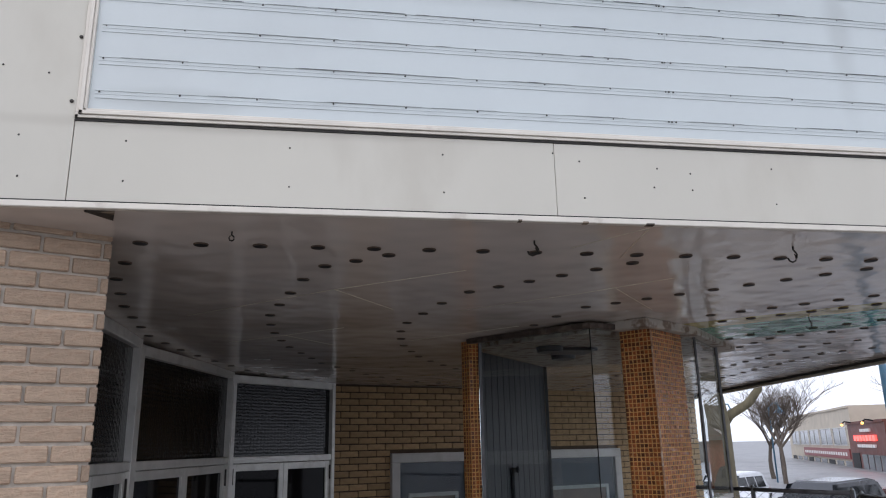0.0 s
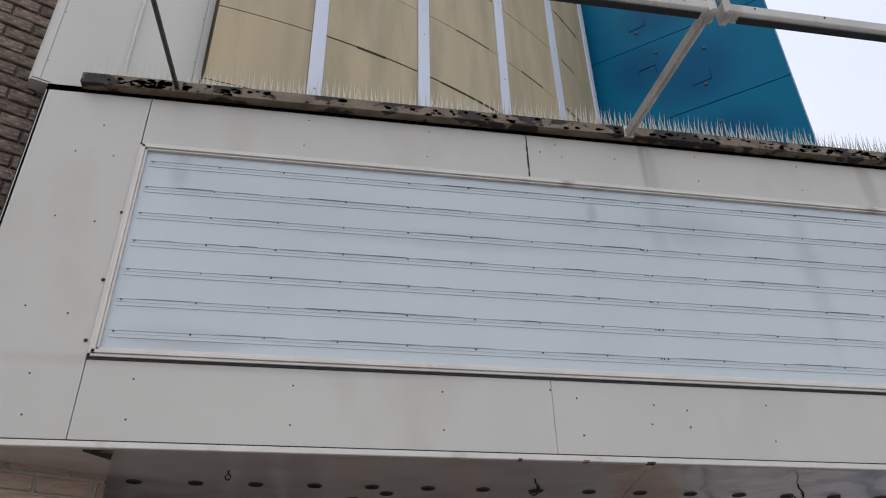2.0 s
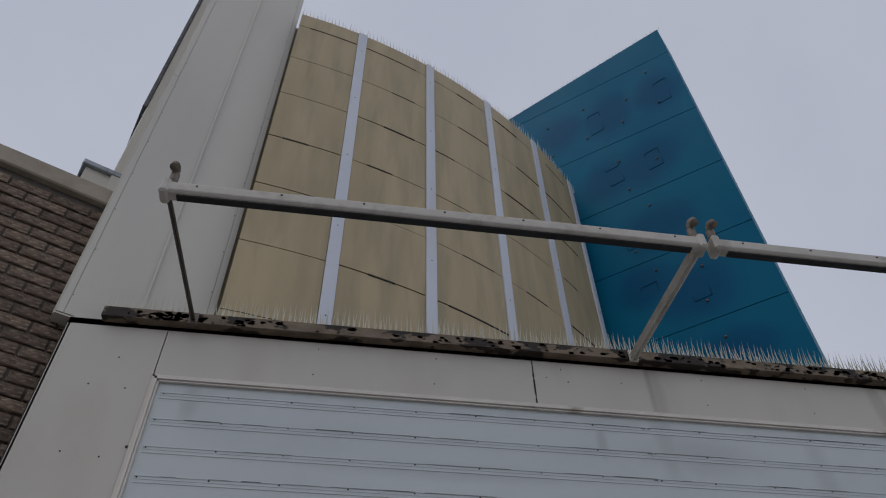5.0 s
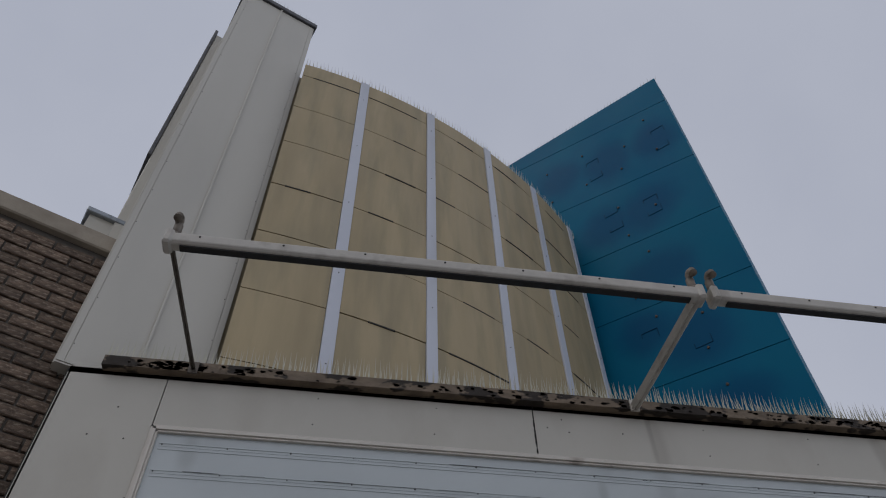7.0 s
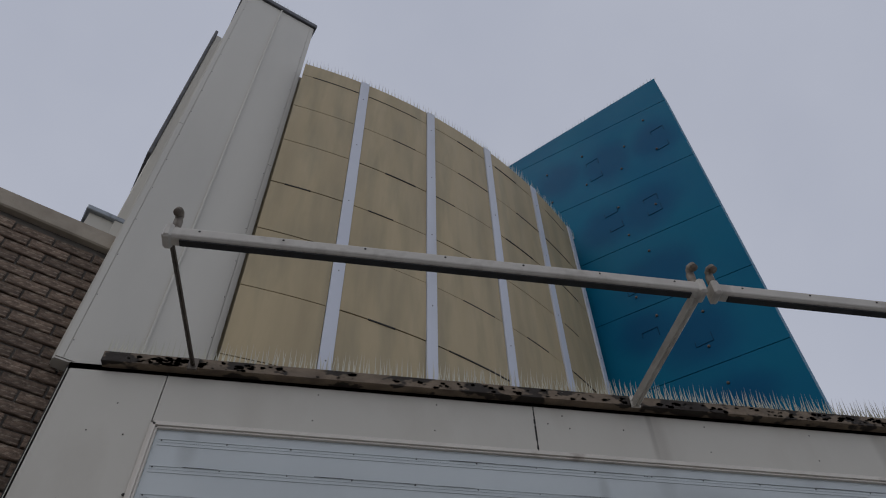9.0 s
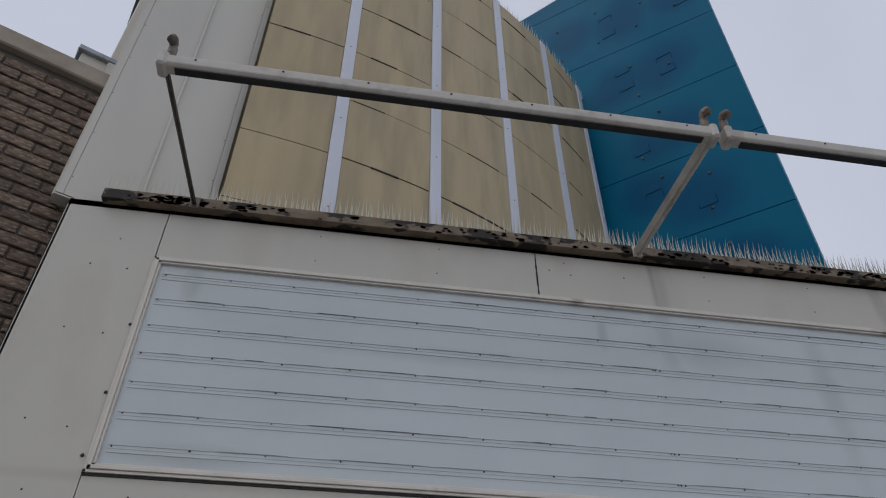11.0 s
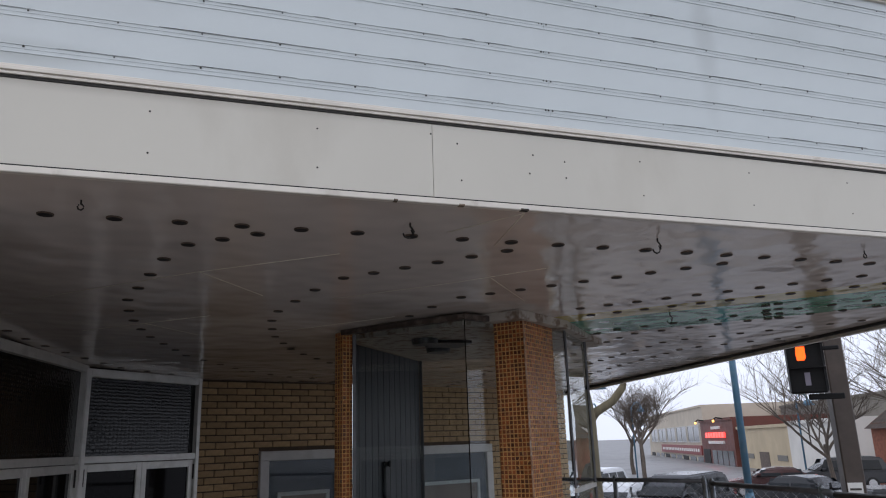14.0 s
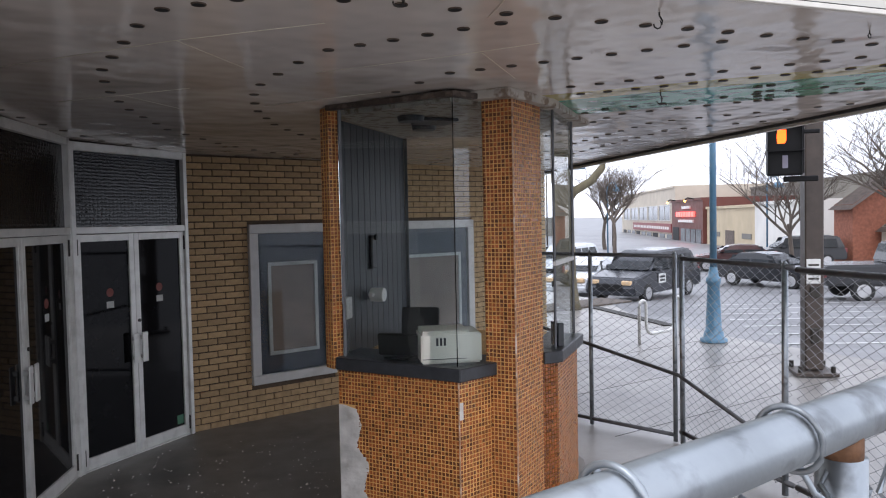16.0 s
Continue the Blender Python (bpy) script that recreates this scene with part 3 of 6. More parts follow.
ROWS = [
    ([(-0.30, 3.235), (5.9, 3.25)], 0.2305),
    ([(-0.43, 3.54), (-0.53, 3.79), (-0.66, 4.5), (-0.72, 5.4), (-0.59, 6.15), (-0.40, 6.76), (-0.14, 7.44), (0.3, 7.95)], 0.31),
    ([(0.69, 3.33), (0.42, 3.53)], 0.167),
    ([(0.32, 3.78), (0.11, 4.65), (0.09, 5.1), (0.15, 5.74), (0.41, 6.7), (0.9, 7.6), (1.35, 8.12), (1.82, 8.39)], 0.298),
    ([(1.81, 3.37), (1.17, 3.99)], 0.178),
    ([(1.07, 4.27), (0.94, 4.84), (0.93, 5.14), (0.99, 5.67), (1.22, 6.38), (1.58, 7.0), (2.0, 7.6)], 0.30),
    ([(3.02, 3.39), (1.93, 4.33)], 0.1799),
    ([(1.84, 4.61), (1.78, 4.9), (1.78, 5.2)], 0.30),
    ([(4.05, 3.48), (2.82, 4.53)], 0.1796),
    ([(4.38, 3.6), (3.01, 4.73)], 0.1775),
    ([(4.08, 4.28), (4.47, 4.70)], 0.19),
    ([(4.13, 4.22), (4.54, 4.66)], 0.2),
    ([(5.3, 3.45), (3.45, 5.3), (3.5, 9.5)], 0.21),
    ([(5.55, 3.6), (3.75, 5.4), (3.85, 9.5)], 0.21),
    ([(5.8, 4.2), (4.3, 5.7), (4.4, 9.8)], 0.22),
    ([(5.75, 3.4), (5.75, 10.5)], 0.2305),
    ([(5.6, 5.2), (4.75, 6.05), (4.85, 10)], 0.22),
]
for pts, step in ROWS:
    for p in run(pts, step):
        if p.x < XR - 0.16:
            bulb_socket(p.x, p.y)


def s_hook(x, y, h=0.085):
    z = zsoff(y)
    bm = B()
    pts = [(x, y, z), (x, y, z - 0.015)]
    if h < 0.06:
        pts += [(x + 0.010 * math.sin(a), y, z - 0.026 + 0.011 * math.cos(a)) for a in (0.3, 1.2, 2.1, 3.0, 3.9, 4.8, 5.7)]
        tube(bm, pts, 0.0032, 6)
        solo("ceiling_hook", bm, M_screw, "small rusty eye hook in the soffit", "hook", smooth=True, group="soffit hooks")
        return
    pts += [(x + 0.016 * math.sin(a), y, z - 0.02 - 0.02 + 0.018 * math.cos(a)) for a in (0.6, 1.3, 2.1)]
    pts += [(x - 0.010 + 0.02 * math.sin(a), y, z - h + 0.018 - 0.02 * math.cos(a)) for a in (2.4, 1.6, 0.8, 0.0, -0.8, -1.5)]
    tube(bm, pts, 0.0038, 6)
    solo("ceiling_hook", bm, M_screw, "rusty iron hook hanging from the soffit", "hook", smooth=True, group="soffit hooks")


for x, y, h in ((0.07, 3.06, 0.035), (1.262, 3.075, 0.062), (2.41, 3.065, 0.068), (3.6, 3.05, 0.04), (3.55, 4.6, 0.07)):
    s_hook(x, y, h)

# ---- rusty ledge, bird spikes, lamp bar ----
bm = B()
box(bm, -0.757, 2.785, 4.610, XR, 2.792, 4.668)
box(bm, -0.757, 2.792, 4.652, XR, YF + 0.02, 4.660)
box(bm, -0.757, 2.792, 4.610, XR, YF - 0.001, 4.615)
ledge = solo("rusty_ledge", bm, M_rust, "rusted iron ledge with peeling paint", "ledge", "structure", bevel=0.001)
for i in range(260):
    cx, sd, cream = random.choice(((-0.47, 0.07, 0.95), (-0.30, 0.2, 0.4), (1.0, 0.45, 0.35), (1.9, 0.4, 0.4), (3.0, 0.35, 0.85), (3.6, 0.5, 0.8)))
    x, z, w = max(-0.74, random.gauss(cx, sd)), random.uniform(4.613, 4.655), random.uniform(0.004, 0.022)
    fl = B()
    n = 6
    vs = [fl.verts.new((x + w * random.uniform(0.5, 1.3) * math.cos(2 * math.pi * k / n), 2.7835, z + 0.5 * w * random.uniform(0.4, 1.3) * math.sin(2 * math.pi * k / n))) for k in range(n)]
    fl.faces.new(vs)
    bmesh.ops.solidify(fl, geom=fl.faces[:], thickness=0.002)
    part("paint_flake", fl, M_flake if random.random() < cream else M_dirt, ledge, bevel=None)


def spikes(name, pts, step, h, label):
    """A strip of plastic bird spikes along a 3D polyline."""
    v, f = [], []
    for p in run(pts, step):
        for k in (-1, 0, 1):
            lean = Vector((random.uniform(-0.012, 0.012), k * 0.028 + random.uniform(-0.008, 0.008), h * random.uniform(0.8, 1.08)))
            base = p + Vector((random.uniform(-0.004, 0.004), k * 0.006, 0))
            n = len(v)
            for a in (0, 2.1, 4.2):
                v.append(base + 0.0040 * Vector((math.cos(a), math.sin(a), 0)))
            v.append(base + lean)
            f += [(n, n + 1, n + 3), (n + 1, n + 2, n + 3), (n + 2, n, n + 3)]
    me = bpy.data.meshes.new(name)
    me.from_pydata(v, [], f)
    me.materials.append(M_spike)
    return tagged(new(name, me), label, "bird spikes", kind="stuff")


spikes("bird_spikes", [(-0.745, 2.805, 4.660), (XR, 2.805, 4.660)], 0.026, 0.118, "yellowed plastic bird spikes on the rusty ledge")


def lamp_bar(x0, x1):
    root = thing("lamp_bar", ((x0 + x1) / 2, 1.99, 4.55), "weathered white metal lamp bar held out on struts", "lamp bar", "sign lamp bars")
    bm = B()
    prof = [(-0.030, -0.022), (-0.018, -0.034), (0.018, -0.034), (0.030, -0.022), (0.030, 0.020), (0.018, 0.032), (-0.018, 0.032), (-0.030, 0.020)]
    a = [bm.verts.new((x0, 1.99 + p, 4.628 + q)) for p, q in prof]
    b = [bm.verts.new((x1, 1.99 + p, 4.628 + q)) for p, q in prof]
    bm.faces.new(a)
    bm.faces.new(b[::-1])
    for i in range(8):
        bm.faces.new((a[i], b[i], b[(i + 1) % 8], a[(i + 1) % 8]))
    part("housing", bm, M_bar, root, bevel=0.003)
    bm = B()
    box(bm, x0 + 0.05, 1.975, 4.587, x1 - 0.05, 2.005, 4.595)
    part("slot", bm, M_black, root, "dark lamp slot")
    for x in (x0 + 0.0, x1 - 0.0):
        bm = B()
        s = 1 if x == x0 else -1
        box(bm, x - 0.018, 1.950, 4.585, x + 0.018, 2.030, 4.668)
        part("end_cap", bm, M_bar, root, bevel=0.01)
        bm = B()
        cx = x + s * 0.012
        tube(bm, [(cx, 1.99, 4.645), (cx, 1.992, 4.70), (cx, 1.990, 4.728), (cx, 1.982, 4.746), (cx, 1.968, 4.754), (cx, 1.954, 4.746), (cx, 1.948, 4.728)], 0.0185, 12)
        tube(bm, [(cx, 1.99, 4.652), (cx, 1.99, 4.668)], 0.024, 12)
        part("conduit_elbow", bm, M_elbow, root, "rust-stained bent conduit", smooth=True)
    n = 7
    for i in range(n):
        screw_at(root, x0 + 0.12 + (x1 - x0 - 0.24) * i / (n - 1), 1.9585, 4.635, 0.9)
    root.matrix_basis = Matrix.Translation((0, 0.005, -0.027)) @ root.matrix_basis
    return root


M_strut = mat("dark_stained_steel", (0.13, 0.11, 0.09), 0.5, 0.4, var=0.3, scale=12, bump=0.2)
M_elbow = mat("rust_stained_conduit", (0.24, 0.205, 0.165), 0.6, 0.2, var=0.3, scale=14, bump=0.25, stain=(0.07, 0.05, 0.04), samt=0.7, sscale=18)
M_bar = mat("chalky_white_metal", (0.56, 0.53, 0.47), 0.5, 0.0, var=0.12, scale=9, bump=0.15, stain=(0.2, 0.17, 0.14), samt=0.5, sscale=9)
lamp_bar(-0.385, 1.828)
lamp_bar(1.893, 4.0)
lamp_bar(4.08, 5.6)
for x, xe, wd, mt in ((-0.345, -0.37, 0.009, M_strut), (1.80, 1.81, 0.017, M_bar), (3.98, 4.0, 0.017, M_bar)):
    bm = B()
    q = [Vector((x, 2.785, 4.62)), Vector((xe, 2.01, 4.58))]
    for dx in (-wd, wd):
        for dz in ((-0.012, 0.012) if wd > 0.01 else (0,)):
            tube(bm, [q[0] + Vector((dx * 0.6, 0, dz)), q[1] + Vector((dx * 0.6, 0, dz))], wd * 0.62, 4)
    box(bm, x - 0.022, 2.774, 4.595, x + 0.022, 2.7845, 4.66)
    solo("lamp_strut", bm, mt, "thin steel strut from the ledge to the lamp bar", "strut", group="lamp struts")

# ---- white tower ----
TA, TBp = (-0.972, 2.814), (-0.335, 3.090)
TM = line_frame(TA, TBp)
TW = (Vector(TBp) - Vector(TA)).length
tower = thing("white_tower", (-0.8, 3.5, 4.6), "tall white enamel clad tower with a dark cap", "tower", kind="structure")
bm = B()
box(bm, 0, 0, 4.632, TW, 2.05, 9.30, TM)
part("core", bm, M_tower, tower)
bm = B()
box(bm, -0.004, -0.004, 4.624, 0.30, 0.3, 4.632, TM)
part("underside", bm, M_tower, tower)
for x0, x1 in ((0.0, 0.033), (0.035, 0.345), (0.355, TW - 0.039), (TW - 0.037, TW)):
    for z0, z1 in ((4.635, 6.80), (6.803, 9.295)) if x1 - x0 < 0.05 else ((4.635, 9.295),):
        bm = B()
        box(bm, x0, -0.008, z0, x1, -0.001, z1, TM)
        part("cladding_panel", bm, M_tower, tower, bevel=0.001)
bm = B()
box(bm, 0.343, -0.024, 4.635, 0.357, -0.001, 9.295, TM)
part("standing_seam", bm, M_tower, tower, bevel=0.003)
for k in range(9):
    bm = B()
    box(bm, -0.010, 0.02 + k * 0.22, 4.635, -0.001, 0.232 + k * 0.22, 9.295, TM)
    part("cladding_panel", bm, M_tower, tower, bevel=0.001)
bm = B()
box(bm, -0.03, -0.03, 9.30, TW + 0.02, 2.08, 9.37, TM)
part("cap", bm, M_dkgalv, tower, "dark metal cap flashing", bevel=0.006)
bm = B()
box(bm, -0.095, 0.55, 4.64, -0.0105, 2.04, 9.298, TM)
part("rear_return", bm, M_tower, tower, "white clad return behind the front face", bevel=0.004)
bm = B()
box(bm, -0.125, 0.54, 7.07, -0.096, 2.06, 9.37, TM)
part("rear_flashing", bm, M_dkgalv, tower, "dark rear edge flashing", bevel=0.004)
for k in range(14):
    for x in (0.040, TW - 0.045):
        p = TM @ Vector((x, -0.009, 4.75 + k * 0.32))
        screw_at(tower, p.x, p.y, p.z, 0.6)
c = [TM @ Vector((x, 0.01, 9.37)) for x in (0.0, TW)]
spikes("bird_spikes", c, 0.03, 0.10, "clear bird spikes along the tower cap")
c = [TM @ Vector((-0.01, y, 9.37)) for y in (0.0, 2.0)]
spikes("bird_spikes", c, 0.05, 0.10, "clear bird spikes along the tower cap")

# ---- curved beige wall: an arc in plan ----
ARC_R, ARC_A0, ARC_A1 = 4.946, radians(9.65), radians(46.3)
ARC_C = Vector((-1.114, 7.860))


def arc(a, r=0.0):
    return ARC_C + (ARC_R + r) * Vector((math.sin(a), -math.cos(a)))


def arc_slab(bm, a0, a1, z0, z1, r0, r1, n=6):
    ang = [a0 + (a1 - a0) * i / n for i in range(n + 1)]
    q = [arc(a, r1) for a in ang] + [arc(a, r0) for a in ang[::-1]]
    prism(bm, [(p.x, p.y) for p in q], z0, z1)


curve = thing("curved_wall", (1, 3.6, 4.6), "curved beige panelled wall with pale vertical battens", "wall", kind="structure")
bm = B()
arc_slab(bm, ARC_A0, ARC_A1, 4.6, 8.32, -0.4, -0.012, 30)
part("backing", bm, M_black, curve)
bm = B()
box(bm, TW + 0.001, 0.025, 4.62, TW + 0.10, 0.30, 8.31, TM)
part("beige_return", bm, M_beige, curve)
STRIPS = [radians(k) for k in (15.9, 23.5, 31.08, 38.6, 46.2)]
edges = [ARC_A0 - 0.001] + [s for s in STRIPS]
SEAMS = [4.62, 4.89, 5.425, 5.96, 6.48, 7.03, 7.56, 8.10, 8.31]
HW = 0.0085
for i in range(len(edges) - 1):
    a0, a1 = edges[i] + (HW if i else 0), edges[i + 1] - HW
    for z0, z1 in zip(SEAMS, SEAMS[1:]):
        bm = B()
        d = random.uniform(-0.002, 0.002)
        arc_slab(bm, a0, a1, z0 + 0.0040, z1 - 0.0040, -0.012, d)
        part("beige_panel", bm, M_beige, curve)
        if 4.9 < z0 < 6.1 and i > 0 or random.random() < (0.6 if i else 0.25):
            bm = B()
            u = a0 + (a1 - a0) * random.uniform(0.0, 0.5)
            arc_slab(bm, u, min(a1, u + (a1 - a0) * random.uniform(0.3, 0.9)), z0 - random.uniform(0.003, 0.008), z0 + 0.004, -0.012, 0.0035)
            part("joint_grime", bm, M_dirt, curve)
for s in STRIPS:
    bm = B()
    arc_slab(bm, s - HW + 0.0006, s + HW - 0.0006, 4.6, 8.31, -0.012, 0.012, 2)
    part("batten", bm, M_strip, curve, "pale blue-white batten", bevel=0.002)
    for k in range(5):
        p = arc(s, 0.012)
        screw_at(curve, p.x, p.y, 5.0 + 0.75 * k, 0.9)
spikes("bird_spikes", [(*arc(ARC_A0 + (ARC_A1 - ARC_A0) * k / 24, -0.02), 8.31) for k in range(28)], 0.032, 0.12, "clear bird spikes along the curved wall top")

# ---- blue fin ----
FN = (3.576, 3.560)
FD = radians(135.3)
FB = (FN[0] + 3.0 * math.cos(FD), FN[1] + 3.0 * math.sin(FD))
FM = line_frame(FN, FB)
FTOP = 10.30
fin = thing("blue_sign_fin", (*FN, 4.6), "tall teal blue metal sign fin with faded letter marks", "sign fin")
bm = B()
box(bm, 0, -0.40, 4.5, 3.0, -0.004, FTOP, FM)
part("core", bm, M_blue, fin)
stud_me = screw_me.copy()
stud_me.materials[0] = M_strut
FZ = ((4.6, 0.0), (6.05, 0.067), (6.88, 0.088), (7.72, 0.105), (8.61, 0.155), (9.765, 0.15), (FTOP, 0.0))     # height and slope of the joints
for (z0, k0), (z1, k1) in zip(FZ, FZ[1:]):
    bm = B()
    q = ((0.0, z0 + 0.003), (3.0, min(z0 + 3 * k0, FTOP - 0.03) + 0.003), (3.0, min(z1 + 3 * k1, FTOP) - 0.003), (0.0, z1 - 0.003))
    near_side, far_side = [[bm.verts.new(FM @ Vector((x, y, z))) for x, z in q] for y in (0.004, -0.004)]
    bm.faces.new(near_side)
    bm.faces.new(far_side[::-1])
    for k in range(4):
        bm.faces.new((near_side[k], far_side[k], far_side[(k + 1) % 4], near_side[(k + 1) % 4]))
    part("fin_panel", bm, M_blue, fin, bevel=0.0015)
for x, z in ((0.31, 9.62), (0.61, 9.35), (1.10, 9.61), (1.57, 9.64), (1.14, 9.06), (0.72, 9.0), (0.30, 9.0), (0.89, 8.42), (0.53, 8.18), (0.88, 7.95), (1.58, 9.09), (0.75, 7.61), (1.0, 7.13), (0.88, 6.82), (0.51, 6.64), (0.57, 6.28), (0.54, 5.89)):
    p = FM @ Vector((x, 0.006, z))
    shared("stud", stud_me, fin, Matrix.Translation(p) @ Matrix.Diagonal((2.4, 2.4, 2.6, 1)))
for x, z, up in ((0.22, 9.34, 0), (0.24, 8.97, 1), (1.01, 9.42, 0), (1.01, 9.07, 1), (0.56, 8.33, 0), (0.56, 8.07, 1), (0.98, 8.37, 1), (0.97, 8.12, 1), (0.99, 7.18, 1), (0.98, 6.7, 0), (0.59, 6.32, 1)):
    bm = B()
    s1 = 1 if up else -1
    box(bm, x - 0.075, 0.005, z - 0.0025, x + 0.075, 0.008, z + 0.0025, FM)
    box(bm, x - 0.075, 0.005, min(z, z + s1 * 0.09), x - 0.070, 0.008, max(z, z + s1 * 0.09), FM)
    box(bm, x + 0.070, 0.005, min(z, z + s1 * 0.05), x + 0.075, 0.008, max(z, z + s1 * 0.05), FM)
    part("patch_edge", bm, M_ghost, fin, "dark edge of an old letter bracket")
blotches(M_blue, [(tuple(FM @ Vector((x, 0, z))), (r, r, r * h), 0.62) for x, z, r, h in ((0.3, 9.2, 0.34, 1.1), (0.85, 9.25, 0.38, 1.1), (1.45, 9.42, 0.38, 1.0), (0.62, 8.2, 0.40, 0.9), (1.05, 8.25, 0.34, 1.0), (0.75, 7.3, 0.44, 0.8), (0.62, 6.45, 0.40, 0.85), (1.02, 6.7, 0.30, 1.0), (0.5, 5.7, 0.36, 0.8))], (0.001, 0.062, 0.165), 0.07, 0.65)
c = [FM @ Vector((x, -0.02, FTOP)) for x in (0.0, 3.0)]
spikes("bird_spikes", c, 0.045, 0.07, "clear bird spikes along the top of the fin")

# ---- entrance: folded line of glass doors ----
DP = [(0.53, 8.33), (-0.425, 7.36), (-0.84, 5.55), (-0.86, 4.0)]
for i, (b, a) in enumerate(zip(DP, DP[1:])):
    m = line_frame(a, b)
    w = (Vector(b) - Vector(a)).length
    top = zsoff((a[1] + b[1]) / 2) - 0.004
    ent = thing("entrance_bay", (a[0], a[1], 0), "aluminium framed pair of glass doors with hammered transom above", "door frame", "entrance bays", "structure")
    for x0, x1 in ((0.0, 0.055), (w - 0.045, w)):
        bm = B()
        box(bm, x0, -0.05, 0, x1, 0.06, top, m)
        part("post", bm, M_alu, ent, bevel=0.004)
    for z0, z1 in ((2.075, 2.135), (top - 0.075, top)):
        bm = B()
        box(bm, 0.055, -0.045, z0, w - 0.045, 0.055, z1, m)
        part("rail", bm, M_alu, ent, bevel=0.004)
    bm = B()
    box(bm, 0.055, 0.0, 2.135, w - 0.045, 0.01, top - 0.075, m)
    part("transom_pane", bm, M_hammer, ent, "dark hammered glass transom")
    bm = B()
    box(bm, 0.055, -0.03, 0.0, w - 0.045, 0.05, 0.012, m)
    part("threshold", bm, M_alu, ent)
    half = (w - 0.10) / 2
    for k in (0, 1):
        x0 = 0.057 + k * half
        x1 = x0 + half - 0.004
        door = thing("glass_door", m @ Vector(((x0 + x1) / 2, 0, 0)), "closed dark glass door in a dull aluminium frame", "door", "entrance doors", "structure")
        bm = B()
        box(bm, x0, -0.022, 0.014, x0 + 0.055, 0.022, 2.07, m)
        box(bm, x1 - 0.055, -0.022, 0.014, x1, 0.022, 2.07, m)
        box(bm, x0 + 0.055, -0.022, 0.014, x1 - 0.055, 0.022, 0.115, m)
        box(bm, x0 + 0.055, -0.022, 2.005, x1 - 0.055, 0.022, 2.07, m)
        part("door_frame", bm, M_alu, door, bevel=0.003)
        bm = B()
        box(bm, x0 + 0.055, -0.004, 0.115, x1 - 0.055, 0.004, 2.005, m)
        part("pane", bm, M_dkglass, door, "dark door glass")
        hx = x1 - 0.05 if k == 0 else x0 + 0.05
        s = 1 if k == 0 else -1
        bm = B()
        box(bm, hx - 0.035, -0.075, 0.86, hx + 0.03, -0.06, 1.14, m)
        box(bm, hx - 0.02, -0.06, 0.89, hx + 0.01, -0.022, 0.93, m)
        box(bm, hx - 0.02, -0.06, 1.07, hx + 0.01, -0.022, 1.11, m)
        part("pull_plate", bm, M_alu, door, "bent aluminium pull plate", bevel=0.005)
        if k == 1:
            bm = B()
            tube(bm, [m @ Vector((x0 + 0.027, -0.022, 1.25)), m @ Vector((x0 + 0.027, -0.032, 1.25))], 0.016, 12)
            part("lock", bm, M_screw, door)
        for z in (0.12, 1.95):
            bm = B()
            ex = x0 - 0.002 if k == 0 else x1 - 0.006
            box(bm, ex, -0.036, z - 0.06, ex + 0.018, -0.022, z + 0.08, m)
            part("hinge", bm, M_screw, door)
        bm = B()
        c = (x0 + x1) / 2 + (0.0 if k else 0.05)
        box(bm, c - 0.05, -0.006, 1.40, c + 0.03, -0.0045, 1.46, m)
        part("sticker", bm, M_sticker1, door, "small pale notice sticker")
        bm = B()
        tube(bm, [m @ Vector((c - 0.01, -0.0045, 1.54)), m @ Vector((c - 0.01, -0.006, 1.54))], 0.04, 14)
        part("sticker", bm, M_sticker2, door, "faded round red notice sticker")
        if k and i == 0:
            bm = B()
            box(bm, x1 - 0.15, -0.006, 0.135, x1 - 0.065, -0.0045, 0.225, m)
            part("sticker", bm, M_sticker3, door, "small green sticker")
    # unseen near-black plate, added to keep the bay dark behind its panes
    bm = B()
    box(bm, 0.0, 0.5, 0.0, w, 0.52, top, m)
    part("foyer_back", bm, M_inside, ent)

# ---- tan brick wall with display cases ----
EM = line_frame((0.53, 8.33), (2.18, 8.86))
wall_e = thing("wall_north", (1.5, 8.7, 0), "tan brick entrance wall curving behind the ticket booth", "wall", kind="structure")
bm = B()
box(bm, 0.0, 0.012, 0, 5.2, 0.35, 2.885, EM)
part("mortar_bed", bm, M_mortar2, wall_e)


